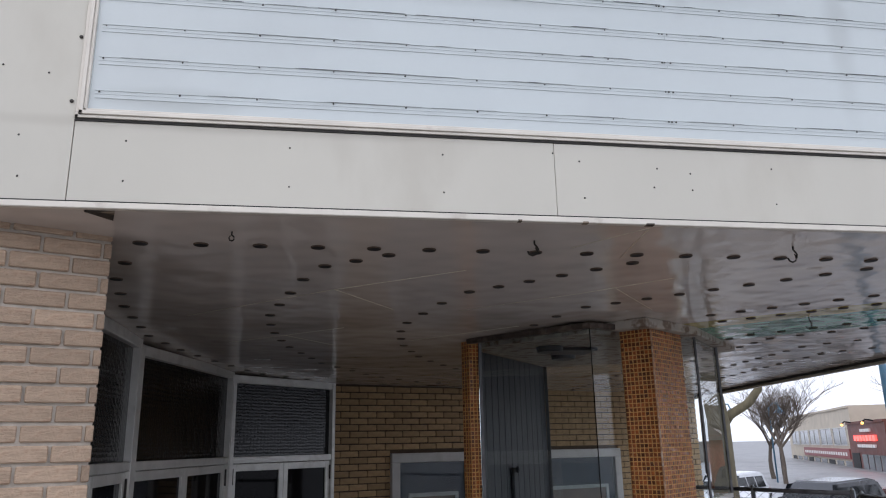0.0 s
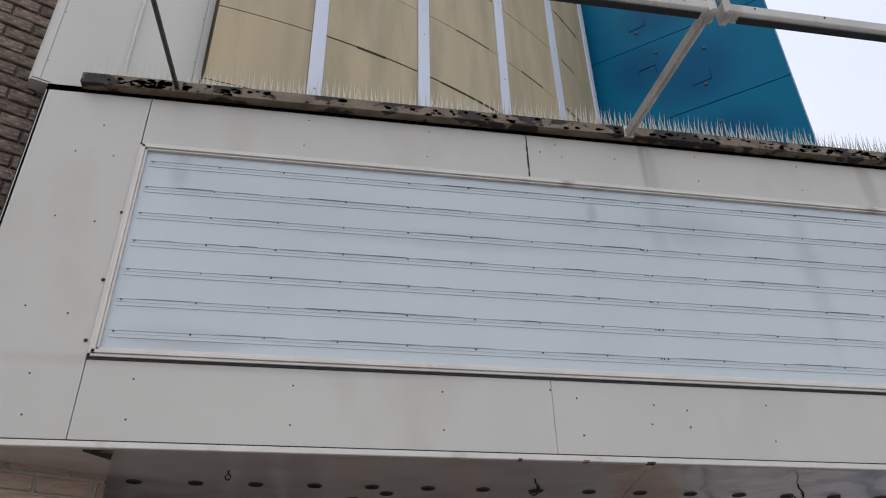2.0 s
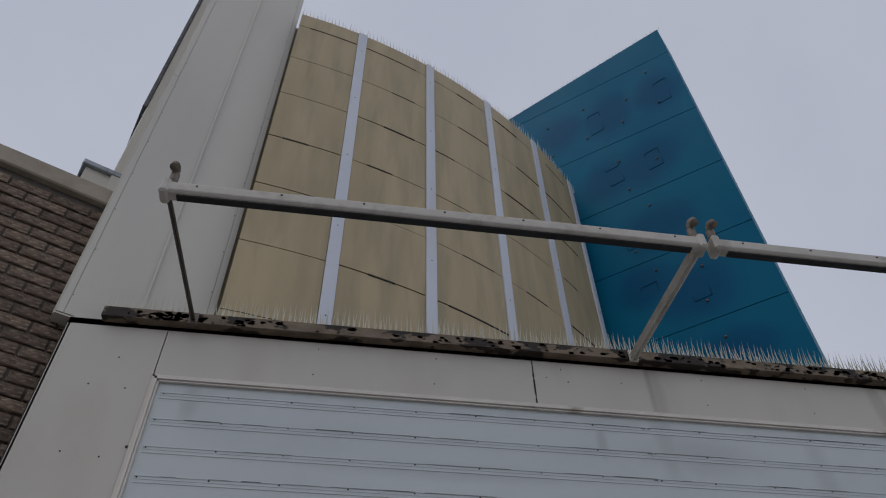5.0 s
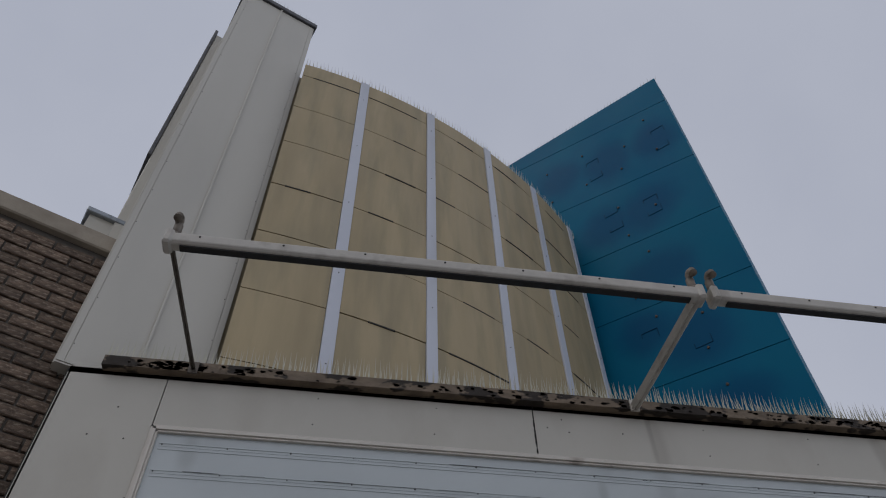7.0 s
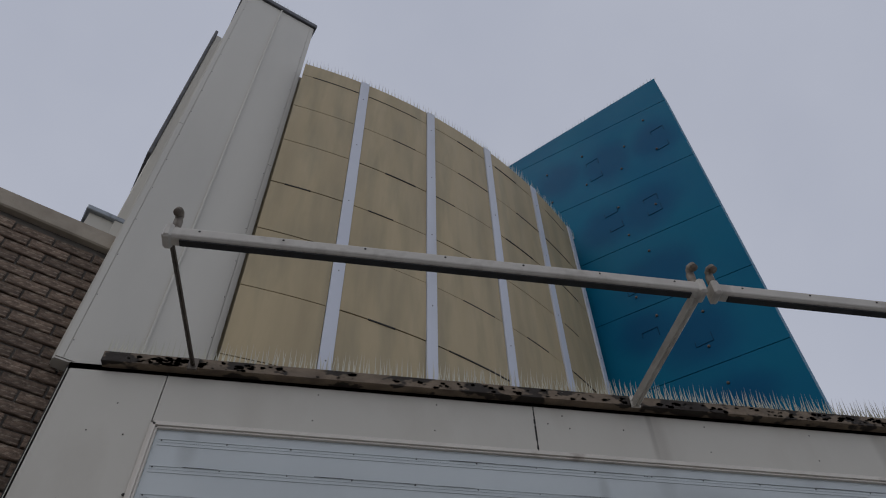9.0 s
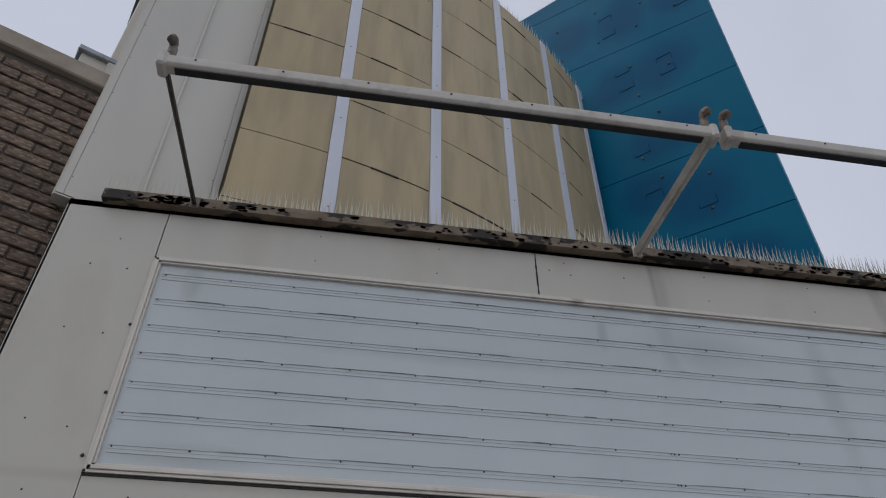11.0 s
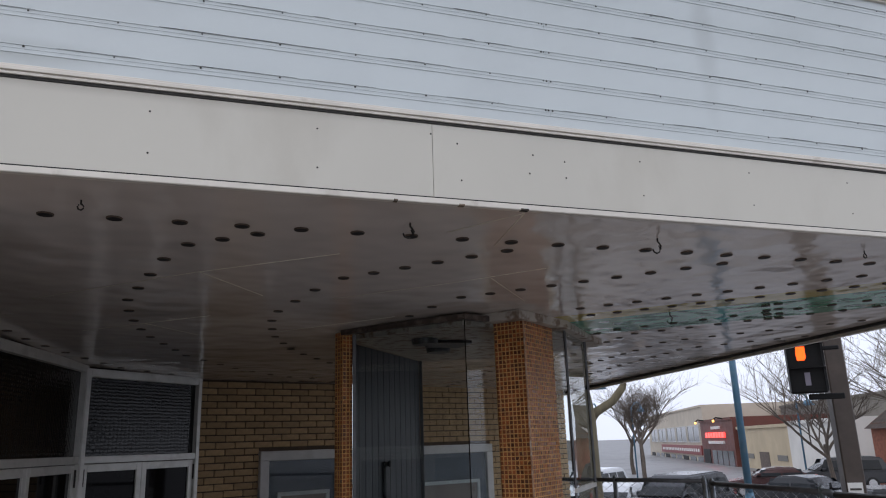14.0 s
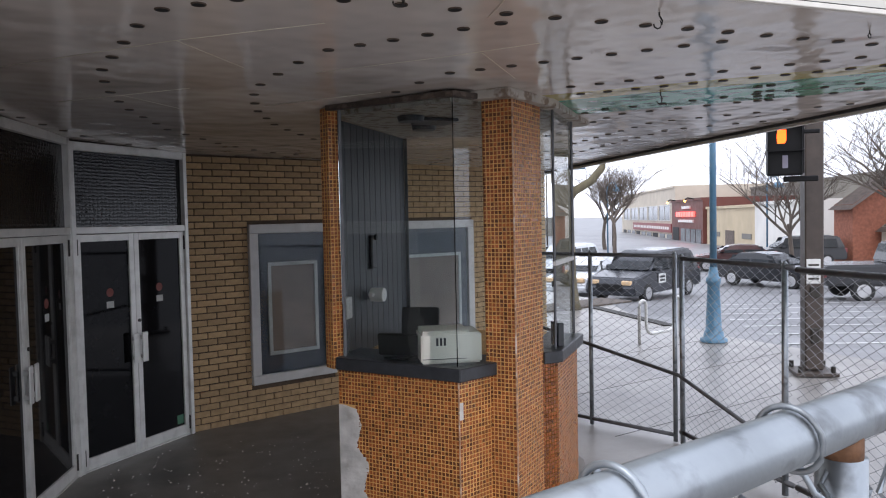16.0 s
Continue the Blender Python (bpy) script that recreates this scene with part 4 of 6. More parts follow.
def display_case(x0, x1):
    case = thing("display_case", EM @ Vector(((x0 + x1) / 2, 0, 0.42)), "white framed glass poster case, empty, with an inner frame", "poster case", "poster cases")
    bm = B()
    z0, z1 = 0.385, 2.125
    w = 0.10
    for q in ((x0, z0, x1, z0 + w), (x0, z1 - w, x1, z1), (x0, z0 + w, x0 + w, z1 - w), (x1 - w, z0 + w, x1, z1 - w)):
        box(bm, q[0], -0.05, q[1], q[2], 0.05, q[3], EM)
    part("outer_frame", bm, M_casewhite, case, bevel=0.006)
    bm = B()
    box(bm, x0 + w, 0.0, z0 + w, x1 - w, 0.01, z1 - w, EM)
    part("backing", bm, M_caseback, case, "dark slate blue backing board")
    a0, a1, b0, b1 = x0 + 0.21, x1 - 0.21, z0 + 0.30, z1 - 0.42
    bm = B()
    for q in ((a0, b0, a1, b0 + 0.04), (a0, b1 - 0.04, a1, b1), (a0, b0 + 0.04, a0 + 0.04, b1 - 0.04), (a1 - 0.04, b0 + 0.04, a1, b1 - 0.04)):
        box(bm, q[0], -0.025, q[1], q[2], 0.0, q[3], EM)
    part("inner_frame", bm, M_casewhite, case, bevel=0.003)
    bm = B()
    box(bm, a0 + 0.04, -0.008, b0 + 0.04, a1 - 0.04, 0.0, b1 - 0.04, EM)
    part("poster_sheet", bm, M_casesheet, case, "faded reddish brown sheet")
    bm = B()
    box(bm, x0 + w, -0.034, z0 + w, x1 - w, -0.030, z1 - w, EM)
    g = part("pane", bm, M_glass, case)
    g.visible_shadow = False
    return case


CASES = ((0.665, 1.69), (2.42, 3.80))
for x0, x1 in CASES:
    display_case(x0, x1)

# ---- ticket booth ----
BA, BB, BBC = (1.48, 5.46), (2.09, 4.71), (2.46, 4.86)
CC = Vector((2.48, 4.68))
CU, CV = Vector((math.cos(radians(40)), math.sin(radians(40)))), Vector((-math.sin(radians(40)), math.cos(radians(40))))
CR, CL = CC + 0.46 * CU, CC + 0.20 * CV
BD, BE, BG, BF = (2.97, 5.02), (3.45, 5.58), (2.42, 6.85), (3.55, 6.45)
booth = thing("ticket_booth", (2.5, 5.4, 0), "amber mosaic tiled ticket booth with glass windows and black counter", "ticket booth")


def mosaic(a, b, z0, z1, out=0.0018, gone=None, size=0.0222, gap=0.0050):
    """Small square tiles over the wall from a to b, seen from its right-hand side."""
    m = line_frame(a, b)
    w = (Vector(b[:2]) - Vector(a[:2])).length
    v, f = [], []
    x = 0.001
    cell = size + gap
    nx, nz = int(w / cell), int((z1 - z0) / cell)
    for i in range(nx):
        for j in range(nz):
            x, z = (i + 0.5) * w / nx, z0 + (j + 0.5) * (z1 - z0) / nz
            if gone and gone(x, z):
                continue
            h = size / 2
            k = len(v)
            o = out * random.uniform(0.6, 1.2)
            t1, t2 = random.uniform(-0.0012, 0.0012), random.uniform(-0.0012, 0.0012)
            for dx, dz, dy in ((-h, -h, 0), (h, -h, 0), (h, h, 0), (-h, h, 0)):
                v.append(m @ Vector((x + dx, dy, z + dz)))
            h -= 0.002
            for dx, dz in ((-h, -h), (h, -h), (h, h), (-h, h)):
                v.append(m @ Vector((x + dx, -o + t1 * dx / h + t2 * dz / h, z + dz)))
            f += [(k + 4, k + 5, k + 6, k + 7), (k, k + 1, k + 5, k + 4), (k + 1, k + 2, k + 6, k + 5), (k + 2, k + 3, k + 7, k + 6), (k + 3, k, k + 4, k + 7)]
    me = bpy.data.meshes.new("mosaic_tiles")
    me.from_pydata(v, [], f)
    me.materials.append(M_tile)
    ob = new("mosaic_tiles", me)
    ob.parent, ob.matrix_parent_inverse = booth, booth.matrix_basis.inverted()
    return tagged(ob, "small amber brown mosaic tiles", kind="stuff")


ZC = 1.11
bm = B()
prism(bm, [BA, BB, BBC, tuple(CC + 0.3 * CV + 0.2 * CU), (2.90, 5.10), BD, BE, BF, BG], 0.0, ZC)
part("base", bm, M_grout, booth)


def chipped(x, z):
    n = noise.noise(Vector((x * 6, z * 6, 3.0))) * 0.06
    return x < 0.125 + 0.13 * max(0, 1 - z / 0.9) * 1.1 + n and z < 0.86 + n * 2


mosaic(BA, BB, 0.02, ZC, gone=chipped)
mosaic(BB, BBC, 0.02, ZC, gone=lambda x, z: x < 0.035 and 0.86 < z < 0.97)
mosaic(tuple(CC + 0.44 * CU), BD, 0.02, ZC)
mosaic(BD, BE, 0.02, ZC)
m = line_frame(BA, BB)
bm = B()
edge = []
for k in range(44):
    z = 0.02 + k * 0.0205
    x = 0.0
    while x < 0.4 and chipped(x, z):
        x += 0.006
    if x > 0:
        edge.append((x + 0.006 + random.uniform(-0.004, 0.006), z))
rings = [[bm.verts.new(m @ Vector(p)) for p in ((-0.002, -0.003, z), (x * 0.5, -0.004 - 0.002 * random.random(), z), (x, -0.0015, z), (x, 0.002, z), (-0.002, 0.002, z))] for x, z in edge]
for p, q in zip(rings, rings[1:]):
    for k in range(4):
        bm.faces.new((p[k], p[k + 1], q[k + 1], q[k]))
part("bare_patch", bm, M_plaster, booth, "bare plaster where tiles fell off")
m = line_frame(BB, BBC)
bm = B()
box(bm, 0.0, -0.003, 0.86, 0.035, 0.0, 0.97, m)
part("bare_patch", bm, M_plaster, booth, "bare plaster chip")
# column
ztop = zsoff(5) - 0.045
bm = B()
c4 = [CC, CC + 0.46 * CU, CC + 0.46 * CU + 0.22 * CV, CC + 0.22 * CV]
prism(bm, [tuple(p) for p in c4], 0.0, ztop)
part("column", bm, M_grout, booth)
mosaic(tuple(CC), tuple(CC + 0.46 * CU), 0.02, ztop)
mosaic(tuple(CC + 0.22 * CV), tuple(CC), 0.02, ztop)
for p, zt in ((CC, ztop), (Vector(BB), ZC)):
    bm = B()
    tube(bm, [(p.x, p.y, 0.02), (p.x, p.y, zt - 0.005)], 0.0055, 6)
    part("worn_corner", bm, M_worn, booth, "chipped pale corner edge of the tiling")
# rear slim pier
pa, pb, pc, pd = (1.415, 5.55), (1.45, 5.455), (1.53, 5.485), (1.48, 5.60)
bm = B()
prism(bm, [pa, pb, pc, pd], ZC, ztop + 0.02)
part("pier", bm, M_grout, booth)
mosaic(pa, pb, ZC, ztop + 0.02)
mosaic(pb, pc, ZC, ztop + 0.02)
# counters
def counter(pts):
    bm = B()
    prism(bm, pts, ZC, ZC + 0.085)
    return part("counter", bm, M_counter, booth, "black worn counter edge", bevel=0.006)


counter([(1.455, 5.43), (2.085, 4.665), (2.475, 4.82), (2.46, 5.05), (2.2, 5.3), (1.7, 5.75)])
counter([(2.83, 4.955), (2.985, 4.975), (3.50, 5.56), (3.3, 5.8), (2.85, 5.2)])
# glazing
def pane(a, b, z0, z1, t=0.006, label=""):
    bm = B()
    box(bm, 0, 0, z0, (Vector(b) - Vector(a)).length, t, z1, line_frame(a, b))
    g = part("window_pane", bm, M_glass, booth, label)
    g.visible_shadow = False


zg = zsoff(5) - 0.047
pane((1.52, 5.47), (2.095, 4.745), ZC + 0.085, zg)
pane((2.10, 4.74), (2.40, 4.86), ZC + 0.085, zg)
pane((2.86, 5.08), (2.965, 5.07), ZC + 0.085, zg)
pane((2.972, 5.06), (3.44, 5.62), ZC + 0.085, zg)
for a, b in (((1.44, 5.46), (2.085, 4.70)), ((2.085, 4.70), (2.44, 4.83)), ((2.85, 5.02), (2.985, 5.02)), ((2.985, 5.02), (3.47, 5.6))):
    bm = B()
    box(bm, 0, -0.012, zg, (Vector(b) - Vector(a)).length + 0.01, 0.04, zg + 0.036, line_frame(a, b))
    part("window_head", bm, M_strut2, booth, "brown metal window head", bevel=0.004)
for p, r in (((1.53, 5.45), 0.010), ((2.975, 5.06), 0.007), ((3.44, 5.61), 0.009)):
    bm = B()
    box(bm, p[0] - r, p[1] - r, ZC + 0.08, p[0] + r, p[1] + r, zg + 0.01)
    part("mullion", bm, M_dkgalv, booth, "thin metal mullion")
bm = B()
box(bm, 0.0, -0.012, 1.79, 0.72, 0.012, 1.82, line_frame((2.972, 5.05), (3.44, 5.61)))
part("window_rail", bm, M_alu, booth)
# cornice, roof and inner ceiling
bm = B()
prism(bm, [(2.24, 4.80), (2.42, 4.60), (2.94, 4.94), (3.72, 5.80), (3.52, 6.35), (3.0, 5.8), (2.5, 5.2)], ztop - 0.005, ztop + 0.055)
part("cornice", bm, M_corn, booth, "rust-stained pale cornice under the soffit", bevel=0.006)
bm = B()
prism(bm, [(1.52, 5.55), (2.10, 4.79), (2.42, 4.90), (2.96, 5.10), (3.42, 5.62), BF, BG], zg - 0.02, zg + 0.03)
part("booth_ceiling", bm, M_corn, booth)
for k, (x, y) in enumerate(((2.05, 5.45), (2.28, 5.6), (2.30, 5.9))):
    bm = B()
    if k == 1:
        box(bm, x - 0.14, y - 0.14, zg - 0.045, x + 0.14, y + 0.14, zg - 0.022)
    else:
        bmesh.ops.create_cone(bm, cap_ends=True, segments=20, radius1=0.09, radius2=0.10, depth=0.04, matrix=Matrix.Translation((x, y, zg - 0.042)))
    part("ceiling_fitting", bm, M_counter, booth, "dark fitting on the booth ceiling", bevel=0.004)
# plank-panelled inner wall
a, b = (1.50, 5.62), (2.42, 6.85)
m = line_frame(a, b)
w = (Vector(b) - Vector(a)).length
bm = B()
box(bm, 0, 0.012, ZC, w, 0.06, zg - 0.02, m)
inner = part("inner_wall", bm, M_black, booth)
for k in range(13):
    bm = B()
    box(bm, k * w / 13 + 0.003, 0.0, ZC, (k + 1) * w / 13 - 0.003, 0.012, zg - 0.02, m)
    part("plank", bm, M_dark, booth, bevel=0.002)
bm = B()
tube(bm, [m @ Vector((0.06, -0.012, ZC + 0.1)), m @ Vector((0.06, -0.012, zg - 0.03))], 0.011, 8)
part("conduit", bm, M_casewhite, booth, "white conduit", smooth=True)
bm = B()
box(bm, 0.10, -0.05, 1.42, 0.20, 0.0, 1.58, m)
part("switch_box", bm, M_casewhite, booth, "cream switch box", bevel=0.006)
bm = B()
box(bm, 0.66, -0.03, 1.75, 0.76, 0.0, 2.02, m)
box(bm, 0.69, -0.06, 1.98, 0.73, -0.03, 2.03, m)
part("wall_telephone", bm, M_counter, booth, "black wall handset", bevel=0.01)
bm = B()
tube(bm, [m @ Vector((0.62, -0.03, 1.55)), m @ Vector((0.62, -0.14, 1.55))], 0.055, 16)
tube(bm, [m @ Vector((0.52, -0.06, 1.56)), m @ Vector((0.62, -0.06, 1.55))], 0.02, 8)
part("lamp_head", bm, M_alu, booth, "small metal lamp head", bevel=0.004)
# rear of the booth
bm = B()
box(bm, 0, 0, ZC, 0.03, 0.03, zg, line_frame(BG, BF))
part("rear_post", bm, M_dark, booth)

# things on the counter
def printer(x, y, ang):
    m = Matrix.Translation((x, y, ZC + 0.0855)) @ Matrix.Rotation(radians(ang), 4, "Z")
    root = thing("receipt_printer", (x, y, ZC + 0.0855), "cream office printer on the booth counter", "printer")
    bm = B()
    box(bm, -0.20, -0.15, 0.0, 0.20, 0.15, 0.20, m)
    part("body", bm, M_cream, root, bevel=0.012, seg=2)
    bm = B()
    box(bm, -0.19, -0.14, 0.20, 0.12, 0.14, 0.215, m)
    part("lid", bm, M_cream, root, bevel=0.006)
    for k in range(3):
        bm = B()
        box(bm, -0.10 + k * 0.025, -0.153, 0.12, -0.085 + k * 0.025, -0.15, 0.17, m)
        part("vent", bm, M_counter, root)
    for k in range(6):
        bm = B()
        box(bm, 0.2, -0.10, 0.10 + k * 0.013, 0.203, 0.06, 0.106 + k * 0.013, m)
        part("slot", bm, M_counter, root)
    bm = B()
    box(bm, -0.19, -0.154, 0.03, 0.10, -0.15, 0.034, m)
    part("tray_line", bm, M_counter, root)


printer(2.14, 5.02, -12)


def monitor(x, y, ang, w, h, tilt):
    root = thing("monitor", (x, y, ZC + 0.0855), "black flat monitor seen from behind on the booth counter", "monitor", "booth monitors")
    m = Matrix.Translation((x, y, ZC + 0.0855)) @ Matrix.Rotation(radians(ang), 4, "Z")
    bm = B()
    box(bm, -0.09, -0.07, 0, 0.09, 0.07, 0.015, m)
    part("foot", bm, M_counter, root, bevel=0.005)
    bm = B()
    box(bm, -w / 2, -0.02, 0.02, w / 2, 0.02, 0.02 + h, m @ Matrix.Rotation(radians(tilt), 4, "X"))
    part("screen", bm, M_black, root, bevel=0.008)


monitor(1.86, 5.22, -40, 0.30, 0.15, 8)
monitor(2.05, 5.36, -30, 0.27, 0.30, -12)
bm = B()
box(bm, 3.02, 5.10, ZC + 0.0855, 3.07, 5.22, ZC + 0.26)
solo("card_reader", bm, M_counter, "small black box on the side counter", "card reader", bevel=0.006)

# crumbs of plaster and dirt on the floor
v, f = [], []
for k in range(420):
    a = random.random()
    x, y = (random.gauss(1.3, 0.35), random.gauss(5.3, 0.5)) if a < 0.45 else (random.uniform(-0.2, 1.6), random.uniform(5.0, 7.8))
    r = random.uniform(0.003, 0.011) * (1.6 if a < 0.1 else 1)
    if x > 1.5 and y < 6:
        continue
    n = len(v)
    for q in ((1, 0, 0), (-0.6, 0.8, 0), (-0.6, -0.8, 0), (0, 0, 0.8)):
        v.append((x + r * q[0], y + r * q[1], 0.001 + r * q[2]))
    f += [(n, n + 1, n + 3), (n + 1, n + 2, n + 3), (n + 2, n, n + 3)]
me = bpy.data.meshes.new("floor_crumbs")
me.from_pydata(v, [], f)
me.materials.append(M_plaster)
tagged(new("floor_crumbs", me), "pale plaster crumbs scattered on the dark floor", "debris", kind="stuff")

# ---- street: a frame turned along the view down the road; u to the right, v away ----
ZR = -1.1
M_white = mat("white_road_paint", (0.55, 0.55, 0.55), 0.6, var=0.15, bump=0.1, stain=(0.2, 0.2, 0.2), samt=0.7, sscale=6)
M_bluepost = mat("slate_blue_paint", (0.09, 0.20, 0.30), 0.4, var=0.12, scale=8, bump=0.1, stain=(0.2, 0.26, 0.3), samt=0.4, sscale=9)
M_brownpost = mat("brown_pole_paint", (0.055, 0.040, 0.032), 0.5, var=0.2, scale=5, bump=0.15, stain=(0.10, 0.078, 0.062), samt=0.4, sscale=3)
M_signal = plain(mat("black_signal_housing", (0.010, 0.010, 0.011), 0.55, var=0.2, bump=0.05), 0.2)
M_orange = glow("orange_lit_symbol", (1.0, 0.13, 0.015), 1.6)
M_dimsym = mat("unlit_pale_symbol", (0.24, 0.22, 0.28), 0.5, var=0.1, bump=0.0)
M_bark = mat("grey_brown_bark", (0.10, 0.08, 0.065), 0.9, var=0.3, scale=14, bump=0.9, bscale=50, stretch=(1, 1, 0.3))
M_bark2 = mat("mossy_bark", (0.14, 0.12, 0.075), 0.9, var=0.3, scale=9, bump=1.0, bscale=40, stretch=(1, 1, 0.25))
M_tyre = mat("black_rubber", (0.015, 0.015, 0.015), 0.8, var=0.2, bump=0.1)
M_rim = mat("silver_wheel", (0.5, 0.5, 0.51), 0.3, 0.7, var=0.1, bump=0.0)
M_carglass = mat("tinted_car_glass", (0.02, 0.025, 0.03), 0.06, var=0.1, bump=0.0)
M_lampglass = mat("amber_clear_lamp_lens", (0.6, 0.42, 0.25), 0.15, var=0.1, bump=0.0)
M_cargrey = mat("dark_grey_car_paint", (0.028, 0.031, 0.038), 0.25, 0.2, var=0.08, bump=0.0, coat=0.2)
M_carblack = mat("black_car_paint", (0.012, 0.013, 0.016), 0.25, 0.1, var=0.08, bump=0.0, coat=0.2)
M_carwine = mat("dark_wine_car_paint", (0.06, 0.025, 0.025), 0.25, 0.2, var=0.08, bump=0.0, coat=0.5)
M_carwhite = mat("silver_white_car_paint", (0.55, 0.57, 0.60), 0.25, 0.1, var=0.05, bump=0.0, coat=0.5)
M_beigewall = mat("beige_render_wall", (0.50, 0.44, 0.36), 0.8, var=0.1, scale=0.6, bump=0.2)
M_tanwall = mat("tan_render_wall", (0.50, 0.41, 0.28), 0.8, var=0.1, scale=0.6, bump=0.2)
M_whitewall = mat("white_painted_wall", (0.66, 0.64, 0.60), 0.8, var=0.08, scale=0.6, bump=0.2)
M_greywall = mat("weathered_grey_block", (0.19, 0.18, 0.162), 0.9, var=0.2, scale=0.5, bump=0.3, stain=(0.14, 0.13, 0.115), samt=0.7, sscale=0.5)
M_redwall = mat("dark_red_facade", (0.115, 0.032, 0.024), 0.6, var=0.15, scale=0.7, bump=0.2)
M_redsign = mat("red_sign_board", (0.22, 0.045, 0.045), 0.5, var=0.1, bump=0.0)
M_redbrick = mat("red_brick_far", (0.24, 0.085, 0.05), 0.85, var=0.25, scale=6, bump=0.4)
M_roof = mat("brown_shingle_roof", (0.13, 0.10, 0.085), 0.9, var=0.25, scale=4, bump=0.4)
M_farwin = mat("dull_window_glass", (0.10, 0.11, 0.12), 0.15, var=0.3, scale=0.7, bump=0.0)
M_redglow = glow("red_lit_letters", (1.0, 0.06, 0.05), 2.2)
M_amber = glow("amber_lamp_bulb", (1.0, 0.55, 0.14), 2.0)
M_palelet = mat("white_sign_bars", (0.7, 0.7, 0.68), 0.5, var=0.05, bump=0.0)


def S(u, v, z=0.0):
    return SM @ Vector((u, v, z))


# road marks: parking bay and crossing lines on the wet asphalt
def stripe(u0, v0, u1, v1, w=0.1):
    bm = B()
    n = 6
    rows = []
    for k in range(n + 1):
        u, v = u0 + (u1 - u0) * k / n, v0 + (v1 - v0) * k / n
        rows.append([bm.verts.new(S(u, v + s * w, zr(v + s * w) + 0.012)) for s in (-0.5, 0.5)])
    for p, q in zip(rows, rows[1:]):
        bm.faces.new((p[0], q[0], q[1], p[1]))
    solo("road_line", bm, M_white, "worn white painted line on wet asphalt", "road line", "structure", group="road lines")


for k in range(7):
    stripe(6.2 + k * 0.25, 13.2 + k * 1.5, 14.0 + k * 1.6, 12.6 + k * 1.55, 0.14)
# pavement joints
for k in range(6):
    a, b = Vector((4.4, 5.0 + k * 1.5, 0)), Vector((9.3, 6.2 + k * 1.5, 0))
    bm = B()
    box(bm, 0, -0.004, -0.0118, (b - a).length, 0.004, -0.0095, line_frame(a, b))
    solo("pavement_joint", bm, M_dirt, "dark joint between concrete pavement slabs", "pavement joint", "structure", group="pavement joints")
bm = B()
box(bm, 0, -0.5, -0.012, 3.4, 0.5, 0.03, line_frame((7.6, 15.4), (10.4, 16.2)))
solo("planting_bed", bm, M_bark, "dark mulch bed round the street tree", "planting bed", "structure", bevel=0.01)
bm = B()
box(bm, 0, -0.12, -0.012, 3.2, 0.12, 0.01, line_frame((9.35, 12.2), (9.6, 15.0)))
solo("drain_strip", bm, M_dirt, "dark drain strip along the kerb", "drain", "structure")


# ---- chain-link fence ----
def mesh_sheet(bm, a, b, z0, z1, cell=0.058, r=0.0034, amp=0.006):
    """Woven zigzag wires between a and b."""
    m = line_frame(a, b)
    w = (Vector(b[:2]) - Vector(a[:2])).length
    n = int(w / cell)
    rows = int((z1 - z0) / (cell * 1.3))
    h = cell / 2
    for i in range(n):
        x = (i + 0.5) * cell
        pts = []
        for j in range(rows * 2 + 1):
            s = 1 if (j + i) % 2 else -1
            pts.append(m @ Vector((x + s * h * 1.04, s * amp * 0.5, z0 + j * (z1 - z0) / (rows * 2))))
        tube(bm, pts, r, 3, cap=False)


def fence_panel(a, b, z0, z1, pipe, rails, posts, label, material):
    root = thing("chain_link_fence", (a[0], a[1], 0), label, "fence", "fence panels")
    m = line_frame(a, b)
    w = (Vector(b) - Vector(a)).length
    for z in rails:
        bm = B()
        tube(bm, [m @ Vector((0, 0, z)), m @ Vector((w, 0, z))], pipe, 10)
        part("rail", bm, M_dkgalv if material else M_galv, root, smooth=True)
    for x in posts:
        bm = B()
        tube(bm, [m @ Vector((x, 0, 0.0)), m @ Vector((x, 0, z1 + 0.02))], pipe * 1.15, 10)
        tube(bm, [m @ Vector((x, 0, z1 + 0.02)), m @ Vector((x, 0, z1 + 0.045))], pipe * 1.15, 10, r2=pipe * 0.4)
        part("post", bm, M_galv, root, smooth=True)
    bm = B()
    mesh_sheet(bm, a, b, z0, z1 - 0.01)
    tagged(part("wire_mesh", bm, M_wire, root, "woven galvanised wire", bevel=None), kind="stuff")
    return root


M_rustplain = mat("orange_rust", (0.16, 0.075, 0.035), 0.85, var=0.4, scale=40, bump=0.5)
M_wire = mat("galvanised_wire", (0.20, 0.20, 0.205), 0.5, 0.3, var=0.1, bump=0.0)
fence_panel((4.05, 7.65), (4.815, 6.10), 0.06, 1.75, 0.019, (0.06, 1.75), (0.02, 0.80, 1.715), "dark galvanised chain-link gate panel beside the booth", 1)
fence_panel((4.83, 6.06), (4.70, 4.60), 0.06, 1.73, 0.021, (0.10, 1.73), (0.03, 1.38), "chain-link fence panel with dark top rail", 1)
fence_panel((4.70, 4.56), (4.50, 2.2), 0.06, 1.715, 0.024, (0.10, 1.715), (2.36,), "chain-link fence panel with dark top rail", 1)
bm = B()
tube(bm, [(4.02, 7.6, 1.0), (4.36, 6.96, 0.84), (4.80, 6.05, 0.64), (4.72, 4.62, 0.30)], 0.018, 10)
solo("fence_brace", bm, M_dkgalv, "dark diagonal fence brace pipe", "fence brace", smooth=True)

